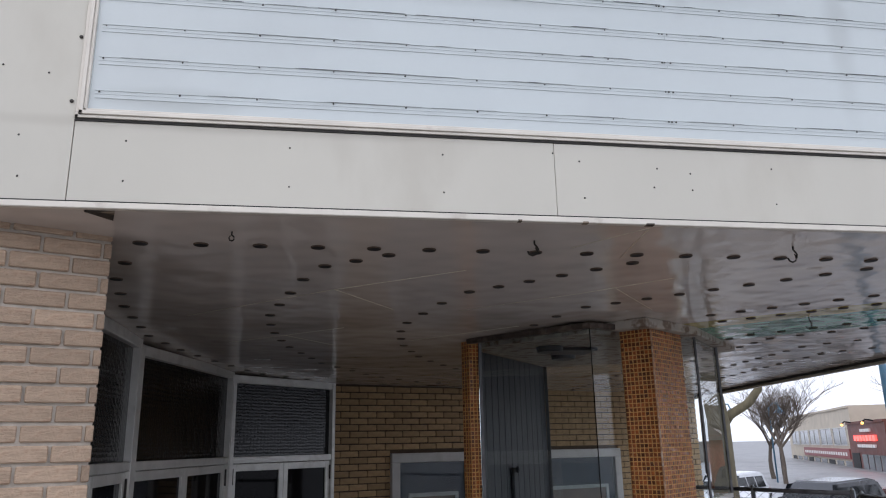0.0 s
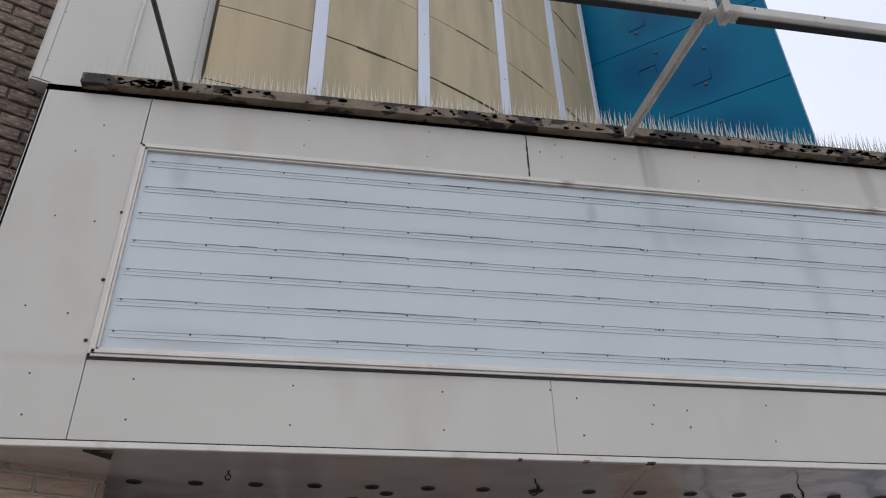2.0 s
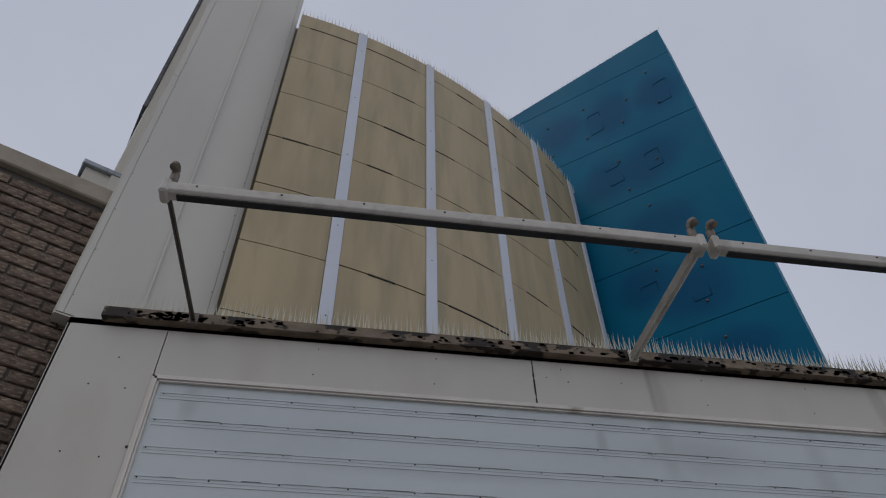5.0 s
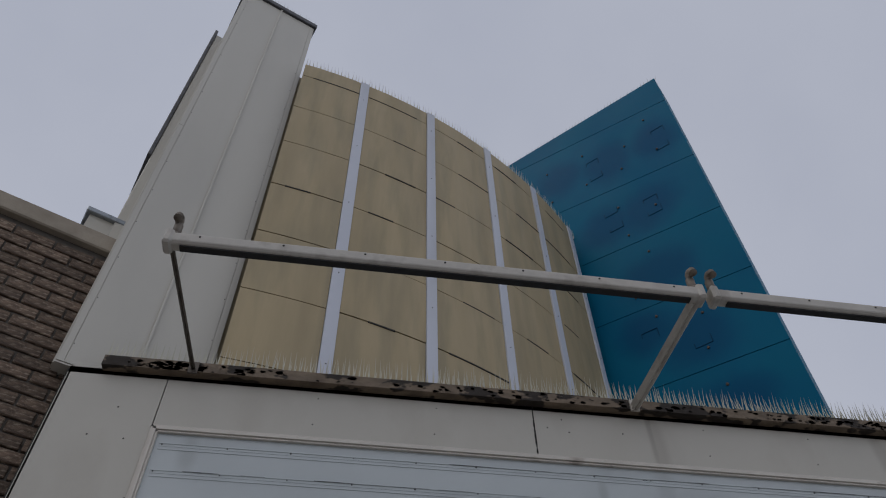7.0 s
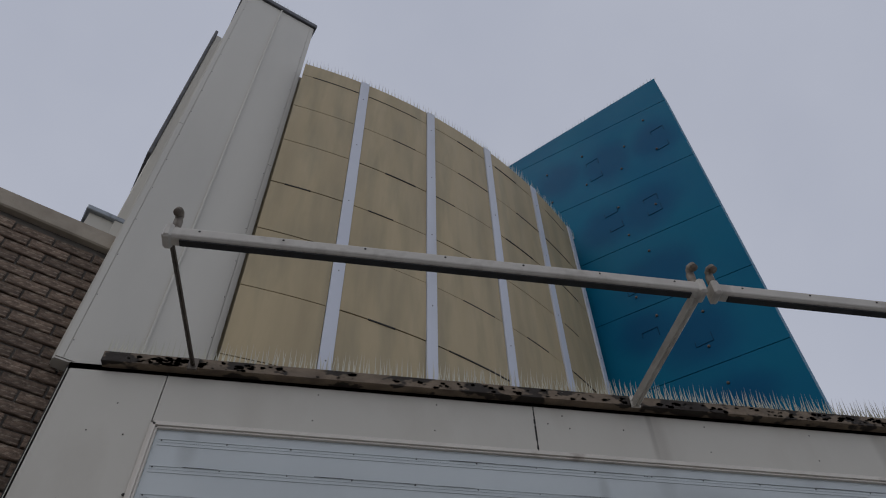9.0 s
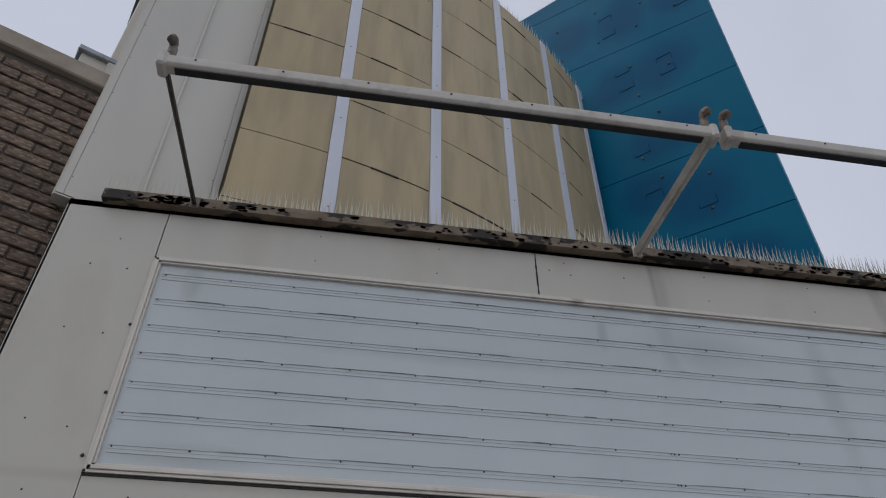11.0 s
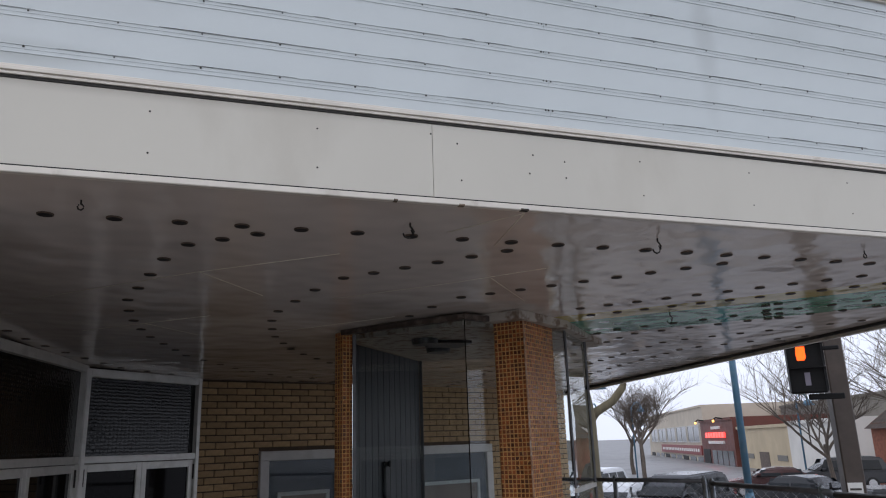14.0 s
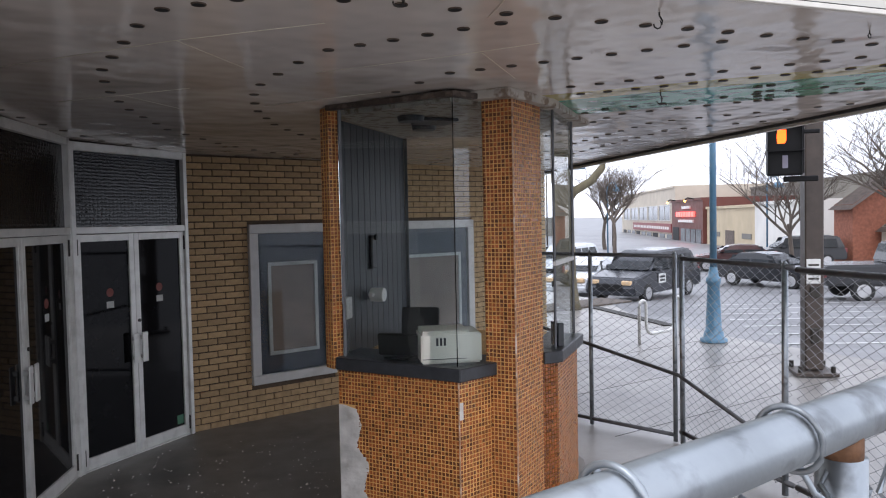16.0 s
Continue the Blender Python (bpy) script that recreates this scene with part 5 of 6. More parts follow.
# near fence right at the eye
NA, NB = Vector((0.05, 0.573, 0)), Vector((2.2, 1.241, 0))
near = thing("chain_link_fence", (0.6, 0.85, 0), "galvanised pipe topped chain-link fence with twisted wire ties", "fence", "fence panels")
ZN, RN = 1.972, 0.0205
bm = B()
tube(bm, [NA + Vector((0, 0, ZN)), NB + Vector((0, 0, ZN))], RN, 24)
part("rail", bm, M_galv, near, "scuffed galvanised top rail", smooth=True)
nd = (NB - NA).normalized()
nn = Vector((-nd.y, nd.x, 0))
for s in (0.93, 2.1):
    p = NA + nd * s
    bm = B()
    tube(bm, [p, p + Vector((0, 0, ZN - 0.030))], 0.0195, 16)
    part("post", bm, M_galv, near, smooth=True)
    bm = B()
    tube(bm, [p + Vector((0, 0, ZN - 0.0305)), p + Vector((0, 0, ZN - 0.012))], 0.0165, 16)
    part("rust_collar", bm, M_rustplain, near, "rusty post joint", smooth=True)
for s in (0.3, 0.655, 0.85, 1.3):
    c = NA + nd * s + Vector((0, 0, ZN))
    pts = []
    for k in range(26):
        t = k / 25 * 2 * math.pi * 1.1
        pts.append(c + nd * (0.012 * (k / 25 - 0.5)) + (RN + 0.004) * (math.cos(t) * nn + math.sin(t) * Vector((0, 0, 1))))
    pts += [c + nd * 0.012 - nn * 0.012 + Vector((0, 0, -0.04)), c + nd * 0.03 - nn * 0.02 + Vector((0, 0, -0.055)), c + nd * 0.045 + Vector((0, 0, -0.045))]
    bm = B()
    tube(bm, pts, 0.0024, 8)
    part("wire_tie", bm, M_galv, near, "twisted wire tie", smooth=True)
bm = B()
mesh_sheet(bm, NA, NB, 0.05, ZN - 0.03, 0.066, 0.0028, 0.008)
tagged(part("wire_mesh", bm, M_galv, near, "woven galvanised wire", bevel=None), kind="stuff")

# ---- lamp post, signal pole, bike rack ----
def blue_lamp_post(x, y, h, full=True):
    root = thing("street_lamp", (x, y, 0), "slate blue cast metal street lamp post", "street lamp", "street lamps")
    bm = B()
    prof = ((0.0, 0.22), (0.05, 0.22), (0.07, 0.17), (0.16, 0.155), (0.20, 0.13), (0.95, 0.098), (0.98, 0.12), (1.06, 0.12), (1.10, 0.085), (1.25, 0.062))
    rings = [[bm.verts.new((x + r * math.cos(k * math.pi / 8), y + r * math.sin(k * math.pi / 8), z)) for k in range(16)] for z, r in prof]
    for p, q in zip(rings, rings[1:]):
        for k in range(16):
            bm.faces.new((p[k], p[(k + 1) % 16], q[(k + 1) % 16], q[k]))
    part("pedestal", bm, M_bluepost, root, smooth=True)
    bm = B()
    tube(bm, [(x, y, 1.24), (x, y, h)], 0.058, 12, r2=0.05)
    part("shaft", bm, M_bluepost, root, smooth=True)
    bm = B()
    d = SM.to_3x3() @ Vector((1, 0, 0))
    tube(bm, [(x, y, 3.42), Vector((x, y, 3.44)) + d * 0.58], 0.012, 8)
    bmesh.ops.create_uvsphere(bm, u_segments=8, v_segments=6, radius=0.025, matrix=Matrix.Translation(Vector((x, y, 3.44)) + d * 0.6))
    part("banner_arm", bm, M_bluepost, root, smooth=True)
    return root


blue_lamp_post(8.85, 10.37, 5.2)


def bell_lamp(p, h, s=1.0):
    root = thing("street_lamp", (p.x, p.y, ZR), "blue bell-shaped street lantern on a curved arm", "street lamp", "street lamps")
    bm = B()
    d = SM.to_3x3() @ Vector((1, 0, 0))
    tube(bm, [p + Vector((0, 0, ZR)) - d * 0.5 * s, p + Vector((0, 0, h + 0.2 * s)) - d * 0.5 * s, p + Vector((0, 0, h + 0.45 * s)) - d * 0.3 * s, p + Vector((0, 0, h + 0.45 * s)) - d * 0.1 * s, p + Vector((0, 0, h + 0.2 * s))], 0.04 * s, 8)
    part("pole", bm, M_bluepost, root, smooth=True)
    bm = B()
    bmesh.ops.create_cone(bm, segments=16, radius1=0.30 * s, radius2=0.10 * s, depth=0.25 * s, cap_ends=True, matrix=Matrix.Translation(p + Vector((0, 0, h + 0.08 * s))))
    part("shade", bm, M_bluepost, root, smooth=True)


bell_lamp(S(3.78, 20.5), 3.5, 1.0)
bell_lamp(S(11.3, 62), 4.2, 1.6)
bell_lamp(S(23.0, 50), 3.9, 1.5)
bell_lamp(S(14.9, 62), 4.2, 1.6)

sx, sy = 8.30, 7.83
sig = thing("signal_pole", (sx, sy, 0), "brown square steel traffic signal pole with a walk signal", "signal pole")
R = Matrix.Translation((sx, sy, 0)) @ Matrix.Rotation(radians(-30), 4, "Z")
bm = B()
box(bm, -0.115, -0.115, 0.06, 0.115, 0.115, 4.6, R)
part("pole", bm, M_brownpost, sig, bevel=0.015)
bm = B()
box(bm, -0.26, -0.26, 0.0, 0.26, 0.26, 0.045, R)
part("base_plate", bm, M_brownpost, sig, bevel=0.006)
for a, b in ((-1, -1), (1, -1), (1, 1), (-1, 1)):
    bm = B()
    tube(bm, [R @ Vector((a * 0.2, b * 0.2, 0.04)), R @ Vector((a * 0.2, b * 0.2, 0.13))], 0.03, 8)
    part("bolt", bm, M_screw, sig)
bm = B()
box(bm, -0.05, -0.16, 0.42, 0.05, -0.112, 0.62, R)
part("cover_plate", bm, M_screw, sig, "dark cover plate", bevel=0.01)
bm = B()
box(bm, -0.06, -0.15, 1.02, 0.06, -0.112, 1.16, R)
part("push_button_box", bm, M_screw, sig, "dark push button housing", bevel=0.01)
bm = B()
box(bm, -0.10, -0.125, 1.20, 0.07, -0.117, 1.52, R)
plate = part("notice_plate", bm, M_palelet, sig, "small white notice plate")
for k in range(4):
    bm = B()
    box(bm, -0.08, -0.128, 1.25 + k * 0.06, 0.05, -0.1255, 1.275 + k * 0.06, R)
    part("notice_bar", bm, M_screw, plate)
RS = SM @ Matrix.Translation((4.37, 9.35, 2.92)) @ Matrix.Rotation(radians(-18), 4, "Z")
head = thing("walk_signal", RS.translation, "black pedestrian signal box with an orange lit upper symbol", "walk signal")
bm = B()
box(bm, -0.20, -0.10, -0.32, 0.22, 0.06, 0.32, RS)
part("housing", bm, M_signal, head, bevel=0.02)
for z0 in (-0.30, 0.01):
    bm = B()
    box(bm, -0.20, -0.17, z0 + 0.28, 0.22, -0.10, z0 + 0.29, RS)
    box(bm, -0.20, -0.15, z0, -0.19, -0.10, z0 + 0.28, RS)
    box(bm, 0.21, -0.15, z0, 0.22, -0.10, z0 + 0.28, RS)
    part("visor", bm, M_signal, head)
bm = B()
prof = [(-0.05, -0.08), (0.03, -0.08), (0.05, -0.05), (0.05, 0.09), (-0.05, 0.09), (-0.06, 0.0)]
vs = [bm.verts.new(RS @ Vector((-0.03 + p, -0.104, 0.16 + q))) for p, q in prof]
bm.faces.new(vs)
bmesh.ops.solidify(bm, geom=bm.faces[:], thickness=0.003)
part("upper_symbol", bm, M_orange, head, "glowing orange block symbol", bevel=None)
bm = B()
box(bm, -0.025, -0.106, -0.23, 0.04, -0.101, -0.07, RS)
part("lower_symbol", bm, M_dimsym, head, "unlit pale block symbol", bevel=0.012)
bm = B()
box(bm, 0.0, -0.03, -0.40, 0.40, 0.03, -0.33, RS)
part("bracket", bm, M_signal, head, bevel=0.01)
bm = B()
box(bm, 0.20, -0.03, 0.2, 0.42, 0.03, 0.25, RS)
part("bracket", bm, M_signal, head, bevel=0.01)

rk = line_frame((7.65, 10.75), (8.65, 11.05))
bm = B()
pts = [(0, 0, -0.01), (0, 0, 0.62)] + [(0.09 - 0.09 * math.cos(a), 0, 0.62 + 0.09 * math.sin(a)) for a in (0.5, 1.0, 1.57, 2.1, 2.6, 3.14)]
pts += [(0.18, 0, 0.3)] + [(0.33 - 0.15 * math.cos(a), 0, 0.28 - 0.15 * math.sin(a)) for a in (0.4, 0.9, 1.4)]
pts += [(0.75, 0, 0.13)] + [(0.78 + 0.15 * math.sin(a), 0, 0.28 - 0.15 * math.cos(a)) for a in (0.4, 0.9, 1.5)]
pts += [(0.93, 0, 0.62)] + [(1.02 - 0.09 * math.cos(a), 0, 0.62 + 0.09 * math.sin(a)) for a in (0.5, 1.0, 1.57, 2.1, 2.6, 3.14)] + [(1.11, 0, -0.01)]
tube(bm, [rk @ Vector(p) for p in pts], 0.027, 10)
solo("bike_rack", bm, M_alu, "bent steel tube bicycle rack on the pavement", "bike rack", smooth=True)


# ---- cars ----
def car(at, heading, paint, label, kind):
    m = Matrix.Translation(at) @ Matrix.Rotation(radians(heading), 4, "Z")
    root = thing("parked_car", at, label, "pickup truck" if kind == "pickup" else "car", "parked cars")
    L, W, H, wb = {"van": (5.0, 1.9, 1.75, 3.0), "sedan": (4.7, 1.82, 1.45, 2.75), "pickup": (5.7, 2.0, 1.85, 3.6)}[kind]
    f = L / 2
    lower = {"van": [(-f, 0.35), (-f - 0.02, 0.75), (-f + 0.05, 1.0), (f - 1.15, 1.05), (f - 0.15, 0.88), (f, 0.6), (f - 0.05, 0.28)],
             "sedan": [(-f, 0.35), (-f, 0.8), (-f + 0.1, 0.95), (f - 1.3, 0.95), (f - 0.2, 0.78), (f, 0.5), (f - 0.05, 0.25)],
             "pickup": [(-f, 0.5), (-f, 1.15), (f - 1.5, 1.18), (f - 0.15, 1.12), (f, 0.8), (f - 0.05, 0.42)]}[kind]
    cabin = {"van": [(-f + 0.05, 1.0), (-f + 0.35, H - 0.08), (-f + 0.9, H), (f - 2.1, H - 0.04), (f - 1.15, 1.05)],
             "sedan": [(-f + 0.45, 0.95), (-f + 1.25, H - 0.03), (-f + 2.0, H), (f - 2.15, H - 0.07), (f - 1.3, 0.95)],
             "pickup": [(-f + 2.1, 1.17), (-f + 2.25, H - 0.04), (f - 2.5, H), (f - 1.5, 1.17)]}[kind]

    def slab(prof, w0, w1, zs):
        bm = B()
        zmax = max(q for p, q in prof)
        zmin = min(q for p, q in prof)
        sides = []
        for s in (-1, 1):
            sides.append([bm.verts.new(m @ Vector((p, s * (w0 + (w1 - w0) * (q - zmin) / (zmax - zmin)) / 2, q))) for p, q in prof])
        bm.faces.new(sides[0])
        bm.faces.new(sides[1][::-1])
        n = len(prof)
        for k in range(n):
            bm.faces.new((sides[0][k], sides[1][k], sides[1][(k + 1) % n], sides[0][(k + 1) % n]))
        return bm

    body = part("body", slab(lower, W, W * 0.97, 0), paint, root, bevel=0.06, seg=3)
    part("cabin", slab(cabin, W * 0.94, W * 0.74, 0), paint, root, bevel=0.06, seg=3)
    zc0 = cabin[0][1] + 0.06
    ztopc = H - 0.12
    # side windows, set proud of the cabin sides
    xs = (cabin[0][0] + 0.45, cabin[-1][0] - 0.55)
    n = 3 if kind == "van" else 2
    for s in (-1, 1):
        for k in range(n):
            x0 = xs[0] + (xs[1] - xs[0]) * k / n + 0.04
            x1 = xs[0] + (xs[1] - xs[0]) * (k + 1) / n - 0.04
            bm = B()
            y0, y1 = s * (W * 0.47 - 0.005), s * (W * 0.385)
            q = [m @ Vector(p) for p in ((x0 - 0.08 * (k == 0), y0, zc0), (x1 + 0.30 * (k == n - 1), y0, zc0), (x1, y1, ztopc), (x0, y1, ztopc))]
            vs = [bm.verts.new(p) for p in q]
            bm.faces.new(vs)
            bmesh.ops.solidify(bm, geom=bm.faces[:], thickness=0.03)
            part("side_window", bm, M_carglass, root, bevel=None)
    a, b = cabin[-2], cabin[-1]
    for (a, b) in ((cabin[-2], cabin[-1]), (cabin[1], cabin[0])):
        bm = B()
        e = 0.02 if b[0] > a[0] else -0.02
        q = [(b[0] - e * 2 + e, -W * 0.42, b[1] + 0.05), (b[0] - e * 2 + e, W * 0.42, b[1] + 0.05), (a[0] + e, W * 0.35, a[1] - 0.05), (a[0] + e, -W * 0.35, a[1] - 0.05)]
        vs = [bm.verts.new(m @ Vector(p)) for p in q]
        bm.faces.new(vs)
        bmesh.ops.solidify(bm, geom=bm.faces[:], thickness=0.03)
        part("windscreen", bm, M_carglass, root, bevel=None)
    for s in (-1, 1):
        bm = B()
        box(bm, f - 0.22, s * W * 0.33 - 0.2, 0.62, f - 0.02, s * W * 0.33 + 0.2, 0.80, m)
        part("headlight", bm, M_lampglass, root, "clear amber headlight", bevel=0.04)
        bm = B()
        box(bm, -f - 0.03, s * W * 0.42 - 0.09, 0.75, -f + 0.1, s * W * 0.42 + 0.09, 1.0, m)
        part("tail_light", bm, M_redsign, root, bevel=0.02)
        bm = B()
        box(bm, cabin[-1][0] - 0.55, s * (W / 2 + 0.02) - 0.05, 1.05, cabin[-1][0] - 0.35, s * (W / 2 + 0.08) + 0.05, 1.2, m)
        part("mirror", bm, paint, root, bevel=0.03)
    bm = B()
    box(bm, f - 0.06, -0.5, 0.45, f + 0.015, 0.5, 0.68, m)
    part("grille", bm, M_signal, root, bevel=0.02)
    for sx_ in (-1, 1):
        for s in (-1, 1):
            c = m @ Vector((sx_ * wb / 2 + 0.05, s * (W / 2 - 0.1), 0.34))
            ax = (m.to_3x3() @ Vector((0, 1, 0))) * s
            bm = B()
            tube(bm, [c - ax * 0.11, c + ax * 0.11], 0.34, 22)
            wheel = part("tyre", bm, M_tyre, root, bevel=0.03)
            bm = B()
            tube(bm, [c + ax * 0.10, c + ax * 0.118], 0.21, 18)
            part("rim", bm, M_rim, wheel, bevel=0.008)
    return root


def park(u, v, turn, paint, label, kind):
    p = S(u, v, zr(v))
    return car(tuple(p), turn - 19.8, paint, label, kind)


park(7.35, 26.4, 226, M_cargrey, "dark grey minivan parked with a white notice on its door", "van")
park(5.9, 29.5, 236, M_carwhite, "silver white car parked behind the minivan", "sedan")
park(6.3, 37.0, 236, M_carwhite, "silver car parked farther up the street", "van")
park(14.0, 31.0, -58, M_carblack, "black sedan parked with its nose to the road", "sedan")
park(15.9, 40.0, 165, M_carwine, "dark red car parked behind the sedan", "sedan")
park(20.8, 43.0, 170, M_carblack, "dark vehicle parked near the white building", "van")
park(14.9, 23.3, -8, M_carblack, "black pickup truck on the wet street", "pickup")
vm = Matrix.Translation(S(7.35, 26.4, zr(26.4))) @ Matrix.Rotation(radians(226 - 19.8), 4, "Z")
bm = B()
box(bm, 0.35, 0.955, 0.62, 0.85, 0.97, 0.95, vm)
notice = solo("door_notice", bm, M_palelet, "white notice with dark bars on the minivan door", "notice")
for k in range(2):
    bm = B()
    box(bm, 0.42, 0.9705, 0.68 + k * 0.12, 0.78, 0.9745, 0.75 + k * 0.12, vm)
    part("lettering_bar", bm, M_signal, notice)


# ---- far buildings ----
RM = SM @ Matrix.Translation((29.4, 92.0, 0)) @ Matrix.Rotation(math.atan2(-0.9942, -0.1077), 4, "Z")     # x along the row of shops towards the eye, y into them


def building(name, u0, u1, v, depth, h, material, label, m=SM, rim=None):
    root = thing(name, m @ Vector(((u0 + u1) / 2, v, ZR)), label, "building", "far buildings")
    bm = B()
    box(bm, u0, v, ZR, u1, v + depth, h, m)
    part("wall", bm, material, root)
    bm = B()
    box(bm, u0, v - 0.15, h, u1, v + depth, h + 0.25, m)
    part("parapet", bm, rim or material, root)
    return root


def inset(root, u0, u1, z0, z1, v, material, name="window", label="", out=0.06, m=SM):
    bm = B()
    box(bm, u0, v - out, z0, u1, v + 0.05, z1, m)
    p = part(name, bm, material, root, label)
    if name == "window":
        bm = B()
        w = 0.12
        for q in ((u0 - w, z0 - w, u1 + w, z0), (u0 - w, z1, u1 + w, z1 + w), (u0 - w, z0, u0, z1), (u1, z0, u1 + w, z1), ((u0 + u1) / 2 - w / 2, z0, (u0 + u1) / 2 + w / 2, z1)):
            box(bm, q[0], v - out - 0.05, q[1], q[2], v, q[3], m)
        part("frame", bm, M_casewhite, p)
    return p


b1 = building("furniture_shop", -48, -0.05, 0, 25, 5.5, M_beigewall, "two-storey beige shop with a red fascia sign", RM)
for k in range(5):
    inset(b1, -44.5 + k * 8.6, -37.2 + k * 8.6, 1.4, 3.3, 0, M_farwin, m=RM)
inset(b1, -33, -1.5, -0.2, 0.95, 0, M_redsign, "sign_board", "red shop sign board", 0.25, RM)
for k in range(21):
    inset(b1, -31.6 + k * 1.4, -30.8 + k * 1.4, 0.18, 0.55, 0, M_palelet, "sign_letter_bar", "", 0.29, RM)
for k in range(9):
    inset(b1, -46 + k * 5.1, -42.2 + k * 5.1, ZR, -0.45, 0, M_farwin if k % 3 else M_signal, "shop_window", m=RM)
b2 = building("red_bar", 0, 15.7, -0.4, 22, 3.6, M_redwall, "dark red shop front with lit red lettering", RM)
for a, b, z0, z1, n, mt in ((6.5, 10.5, 2.75, 3.05, 6, M_palelet), (3.4, 12.6, 1.85, 2.4, 7, M_redglow), (4.6, 12.0, 1.2, 1.5, 8, M_palelet)):
    for j in range(n):
        inset(b2, a + (b - a) * j / n, a + (b - a) * (j + 0.72) / n, z0, z1, -0.4, mt, "sign_letter_bar", "", 0.2, RM)
for x in (3.0, 12.4):
    bm = B()
    tube(bm, [RM @ Vector((x, -0.4, 3.75)), RM @ Vector((x, -1.2, 3.9)), RM @ Vector((x, -1.5, 3.7))], 0.08, 6)
    arm = part("sign_lamp", bm, M_signal, b2, "lit gooseneck sign lamp")
    bm = B()
    bmesh.ops.create_uvsphere(bm, u_segments=10, v_segments=6, radius=0.14, matrix=Matrix.Translation(RM @ Vector((x, -1.5, 3.55))))
    part("bulb", bm, M_amber, arm, "glowing amber bulb", smooth=True)
inset(b2, 0.8, 4.2, ZR, 0.6, -0.4, M_signal, "doorway", m=RM)
for k in range(4):
    inset(b2, 5.4 + k * 2.5, 7.5 + k * 2.5, ZR, 0.5, -0.4, M_farwin, "shop_window", m=RM)
b3 = building("grey_block_building", 0.5, 44.0, 9.0, 30, 5.0, M_greywall, "long weathered grey block upper wall behind the shops", RM)
b4 = building("tan_building", 15.8, 32.0, 0, 8.8, 2.6, M_tanwall, "low tan rendered building with a dark doorway", RM)
inset(b4, 22.8, 25.6, ZR, 0.55, 0, M_roof, "doorway", m=RM)
for x in (18.2, 28.0):
    inset(b4, x, x + 2.6, -0.1, 0.35, 0, M_greywall, "vent", m=RM)
b5 = building("white_building", 32.1, 42.5, -0.2, 8.8, 2.75, M_whitewall, "plain white painted building", RM)
b6 = building("low_far_building", 12.0, 21.0, 120.0, 20, 1.8, M_greywall, "low grey building far up the street")
house = thing("brick_house", S(27, 44, ZR), "red brick gabled house with brown shingle roof", "house", "far buildings")


def gable(u0, u1, v, depth, eave, ridge, wallm):
    bm = B()
    box(bm, u0, v, ZR, u1, v + depth, eave, SM)
    part("wall", bm, wallm, house)
    um = (u0 + u1) / 2
    bm = B()
    q = [SM @ Vector(p) for p in ((u0, v, eave), (u1, v, eave), (um, v, ridge), (u0, v + depth, eave), (u1, v + depth, eave), (um, v + depth, ridge))]
    vs = [bm.verts.new(p) for p in q]
    for f in ((0, 1, 2), (5, 4, 3), (0, 3, 4, 1)):
        bm.faces.new([vs[i] for i in f])
    part("gable", bm, wallm, house)
    for s in (-1, 1):
        bm = B()
        e = u0 - 0.4 if s < 0 else u1 + 0.4
        z = eave - 0.3
        q = [(e, v - 0.5, z), (um, v - 0.5, ridge + 0.05), (um, v + depth, ridge + 0.05), (e, v + depth, z)]
        vs = [bm.verts.new(SM @ Vector(p)) for p in q]
        bm.faces.new(vs)
        bmesh.ops.solidify(bm, geom=bm.faces[:], thickness=0.22)
        part("roof", bm, M_roof, house, bevel=None)


gable(23.6, 34.6, 42.0, 2.0, 2.5, 6.3, M_redbrick)
gable(25.2, 29.0, 40.5, 1.4, 1.2, 2.5, M_beigewall)
inset(house, 26.1, 28.1, -0.1, 1.0, 40.5, M_casewhite, "window")
sign = thing("road_sign", S(26.2, 58, ZR), "small white road sign with a black symbol on a post", "road sign")
bm = B()
tube(bm, [S(26.2, 58, ZR), S(26.2, 58, 1.7)], 0.05, 8)
part("post", bm, M_galv, sign)
bm = B()
box(bm, 25.8, 57.9, 0.9, 26.6, 57.95, 1.8, SM)
part("plate", bm, M_palelet, sign)
bm = B()
box(bm, 26.05, 57.87, 1.1, 26.35, 57.898, 1.6, SM)
part("symbol_bar", bm, M_signal, sign)


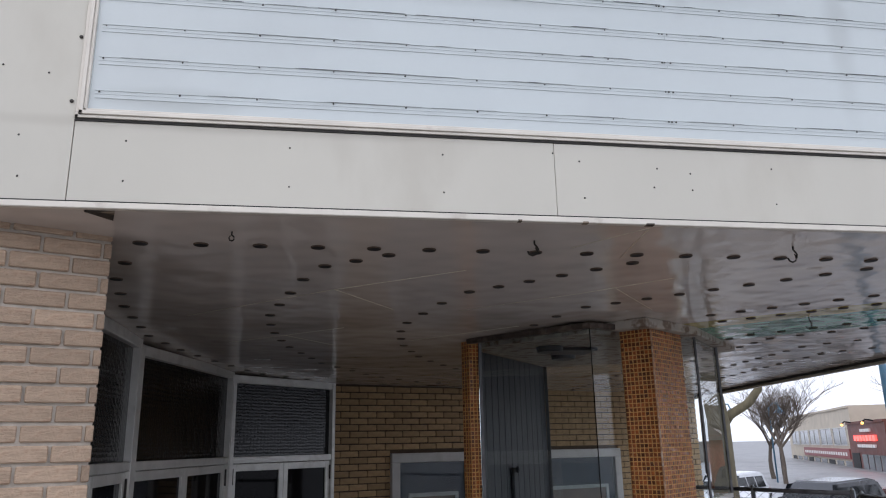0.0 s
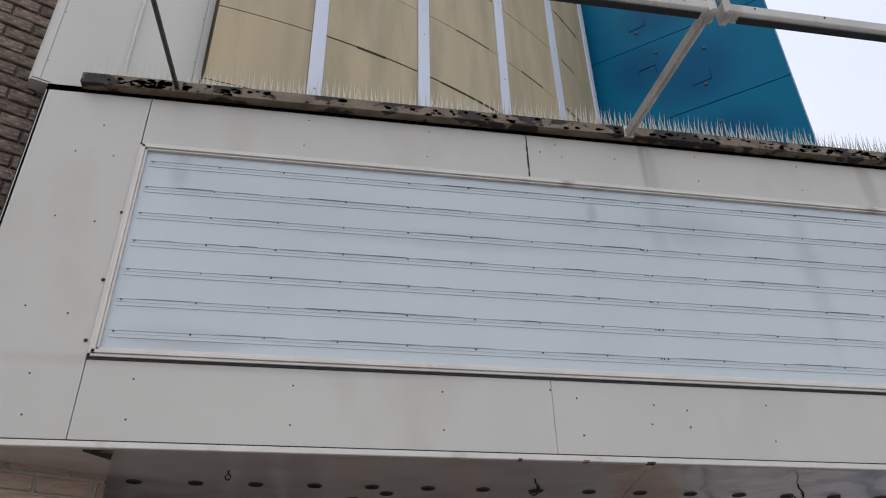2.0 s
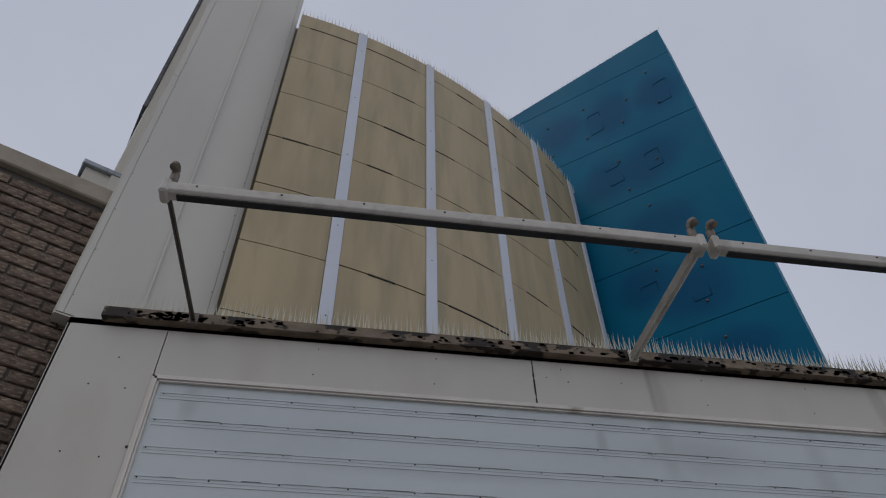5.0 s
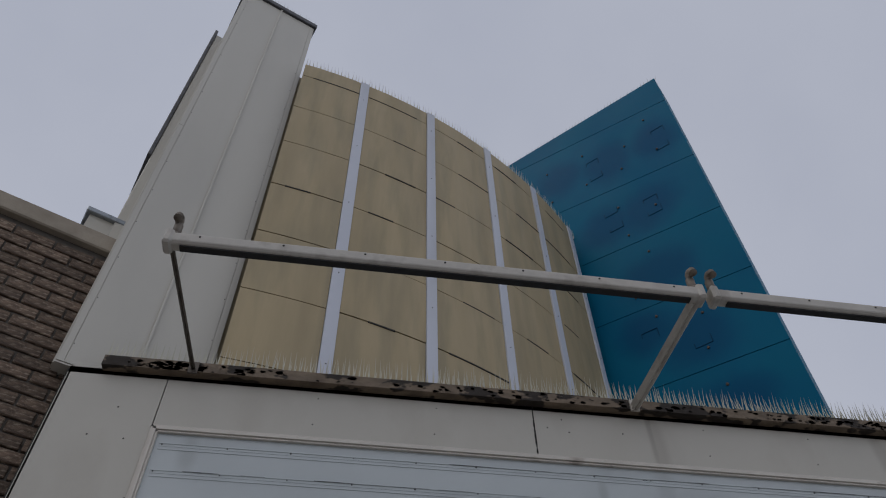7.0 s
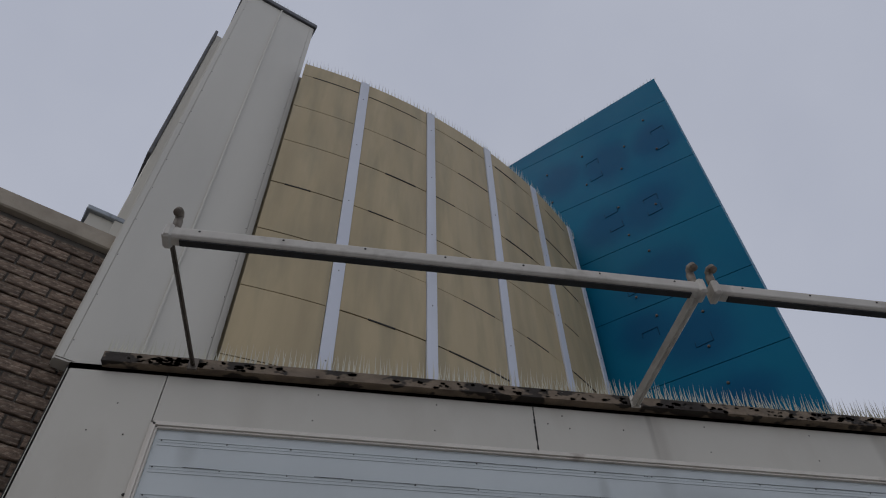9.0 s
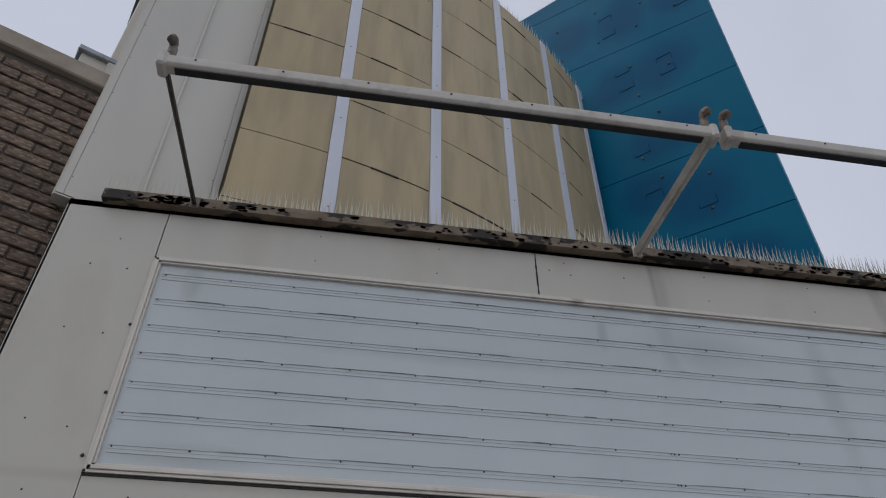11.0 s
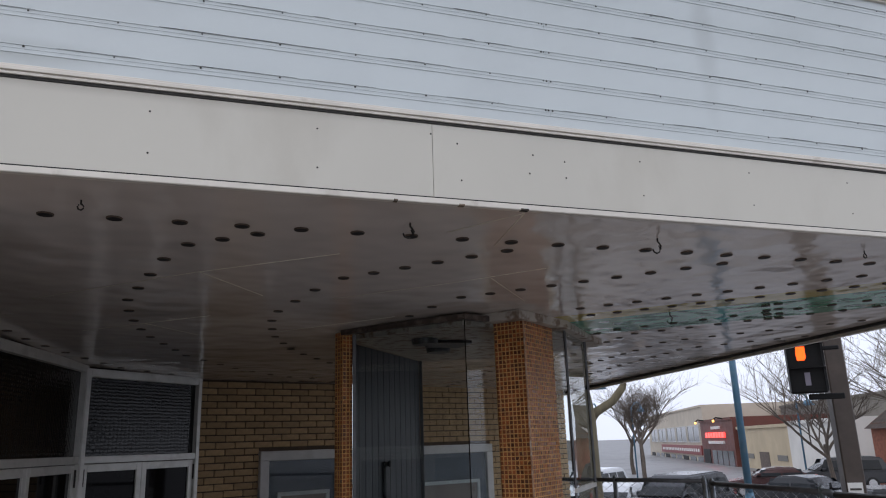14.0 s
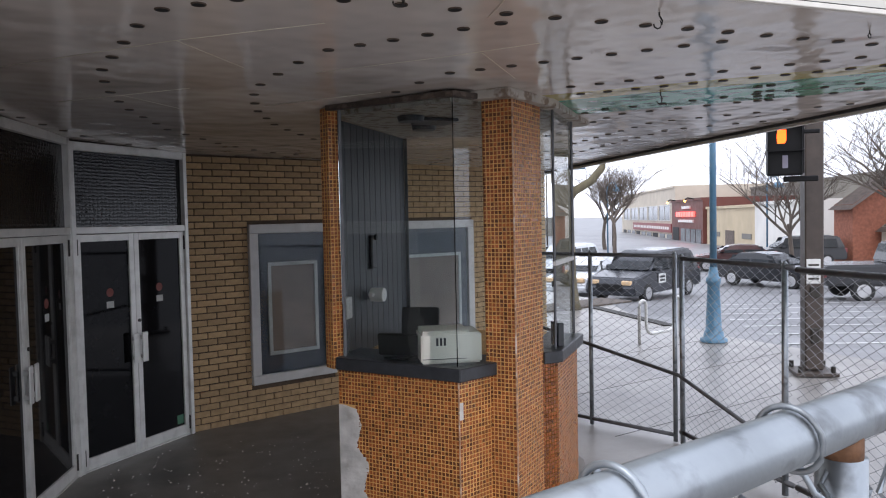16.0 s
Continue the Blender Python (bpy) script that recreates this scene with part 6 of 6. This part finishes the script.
# ---- bare trees ----
def tree(base, h, r, seed, spread, levels, lean=(0, 0), first=0.33, material=None, label=""):
    rnd = random.Random(seed)
    root = thing("bare_tree", base, label, "tree", "bare street trees")
    trunk, crown = B(), B()

    def limb(p, d, length, rad, lev):
        n = 4
        pts = [p]
        q = p.copy()
        for k in range(n):
            d = (d + Vector((rnd.uniform(-1, 1), rnd.uniform(-1, 1), rnd.uniform(-0.5, 0.8))) * 0.13).normalized()
            q = q + d * (length / n)
            pts.append(q.copy())
        tube(trunk if lev == 0 else crown, pts, rad, 8 if lev < 2 else 3, r2=rad * 0.6, cap=lev < 2)
        if lev >= levels:
            return
        for k in range(5 if lev == 0 else 4):
            t = rnd.uniform(0.3, 1.0) if lev else rnd.uniform(0.75, 1.0)
            i = min(n - 1, int(t * n))
            at = pts[i].lerp(pts[i + 1], t * n - i)
            a = rnd.uniform(0, 2 * math.pi)
            side = Vector((math.cos(a), math.sin(a), rnd.uniform(0.0, 0.5)))
            limb(at, (d * (1 - spread) + side * spread).normalized(), length * rnd.uniform(0.6, 0.92), rad * (0.55 if lev < 3 else 0.45), lev + 1)

    limb(Vector(base), Vector((lean[0], lean[1], 1)).normalized(), h * first, r, 0)
    part("trunk", trunk, material or M_bark, root, bevel=None)
    part("crown", crown, material or M_bark, root, bevel=None)
    return root


ur = SM.to_3x3() @ Vector((1, 0, 0))
big = thing("bare_tree", S(2.95, 17.0, 0.0), "large bare street tree with mossy bark and a curved limb", "tree", "bare street trees")
bm = B()
tube(bm, [S(2.95, 17, -0.1), S(2.9, 17, 0.15), S(2.86, 17, 0.6), S(2.84, 17, 1.6), S(2.85, 17, 2.6), S(2.75, 17, 3.4), S(2.6, 17, 5.5)], 0.31, 14, r2=0.2)
part("trunk", bm, M_bark2, big, smooth=True)
bm = B()
tube(bm, [S(2.86, 17, 2.4), S(3.1, 17, 2.72), S(3.5, 17, 2.95), S(3.75, 17, 3.25), S(3.95, 17, 3.75), S(4.3, 16.8, 4.6)], 0.11, 10, r2=0.07)
part("limb", bm, M_bark2, big, smooth=True)
twigs = random.Random(31)
bm = B()
bough = [S(2.65, 17, 5.2), S(3.6, 17, 6.0), S(4.9, 17, 5.6), S(5.9, 16.8, 4.7), S(6.5, 16.7, 4.1)]
tube(bm, bough, 0.075, 8, r2=0.02)
for k in range(34):
    a = bough[2].lerp(bough[4], twigs.random()) if twigs.random() < 0.8 else bough[1].lerp(bough[2], twigs.random())
    d = Vector((twigs.uniform(-0.7, 0.7), twigs.uniform(-0.4, 0.4), twigs.uniform(-1.0, -0.2))).normalized()
    pts = [a]
    for n in range(5):
        d = (d + Vector((twigs.uniform(-0.45, 0.45), twigs.uniform(-0.3, 0.3), twigs.uniform(-0.2, 0.5)))).normalized()
        pts.append(pts[-1] + d * twigs.uniform(0.12, 0.22))
        if n > 0:
            side = Vector((twigs.uniform(-1, 1), twigs.uniform(-0.5, 0.5), twigs.uniform(-0.6, 0.6))).normalized()
            tube(bm, [pts[-1], pts[-1] + side * 0.12, pts[-1] + side * 0.2 + Vector((0, 0, -0.05))], 0.006, 3, r2=0.003, cap=False)
    tube(bm, pts, 0.011, 3, r2=0.004, cap=False)
part("drooping_bough", bm, M_bark, big, "thin bare bough with drooping twigs", bevel=None)
tree(tuple(S(14.2, 60, ZR)), 9.2, 0.18, 5, 0.46, 5, label="bare street tree with a rounded crown of fine twigs")
tree(tuple(S(15.2, 68, ZR)), 9.4, 0.20, 8, 0.46, 5, label="bare street tree with a rounded crown of fine twigs")
tree(tuple(S(16.3, 34, ZR)), 8.2, 0.13, 12, 0.46, 5, label="bare street tree beside the white building")
tree(tuple(S(20.6, 31, ZR)), 9.5, 0.17, 21, 0.5, 5, label="bare street tree in front of the brick house")
for u, v, h in ((11.6, 80, 7.5), (12.3, 95, 7.0), (17.6, 75, 5.5)):
    bm = B()
    tube(bm, [S(u, v, ZR), S(u, v, h)], 0.10, 8, r2=0.07)
    solo("utility_pole", bm, M_brownpost, "thin dark utility pole far up the street", "utility pole", group="utility poles", smooth=True)

# ---- bricks, last ----
brick_wall(wall_left, WM, -3.4, 0.0, 0.0, 3.04, M_pillar, (-0.75, 0.0, 1.6, 3.0))
brick_wall(wall_left, WM, -3.4, -0.3, 3.046, 5.45, M_brown, (-1.35, -0.5, 3.4, 5.45))
brick_wall(wall_e, EM, 0.0, 5.2, 0.0, 2.88, M_tan, (0.0, 2.0, 0.3, 2.9), holes=[(a, b, 0.385, 2.125) for a, b in CASES])
# end of the brown wall beside the entrance, and unseen walls added to shut out daylight
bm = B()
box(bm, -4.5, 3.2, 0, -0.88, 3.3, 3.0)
solo("wall_inner", bm, M_inside, "unseen near-black wall added to close off daylight", "wall", "structure")
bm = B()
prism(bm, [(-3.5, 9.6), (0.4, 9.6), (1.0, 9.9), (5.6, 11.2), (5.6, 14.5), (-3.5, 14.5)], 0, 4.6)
solo("wall_rear", bm, M_inside, "unseen near-black mass added to close off daylight behind the entrance", "wall", "structure")
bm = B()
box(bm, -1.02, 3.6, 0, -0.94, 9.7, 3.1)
solo("wall_foyer", bm, M_inside, "unseen near-black side wall added to close off daylight behind the doors", "wall", "structure")
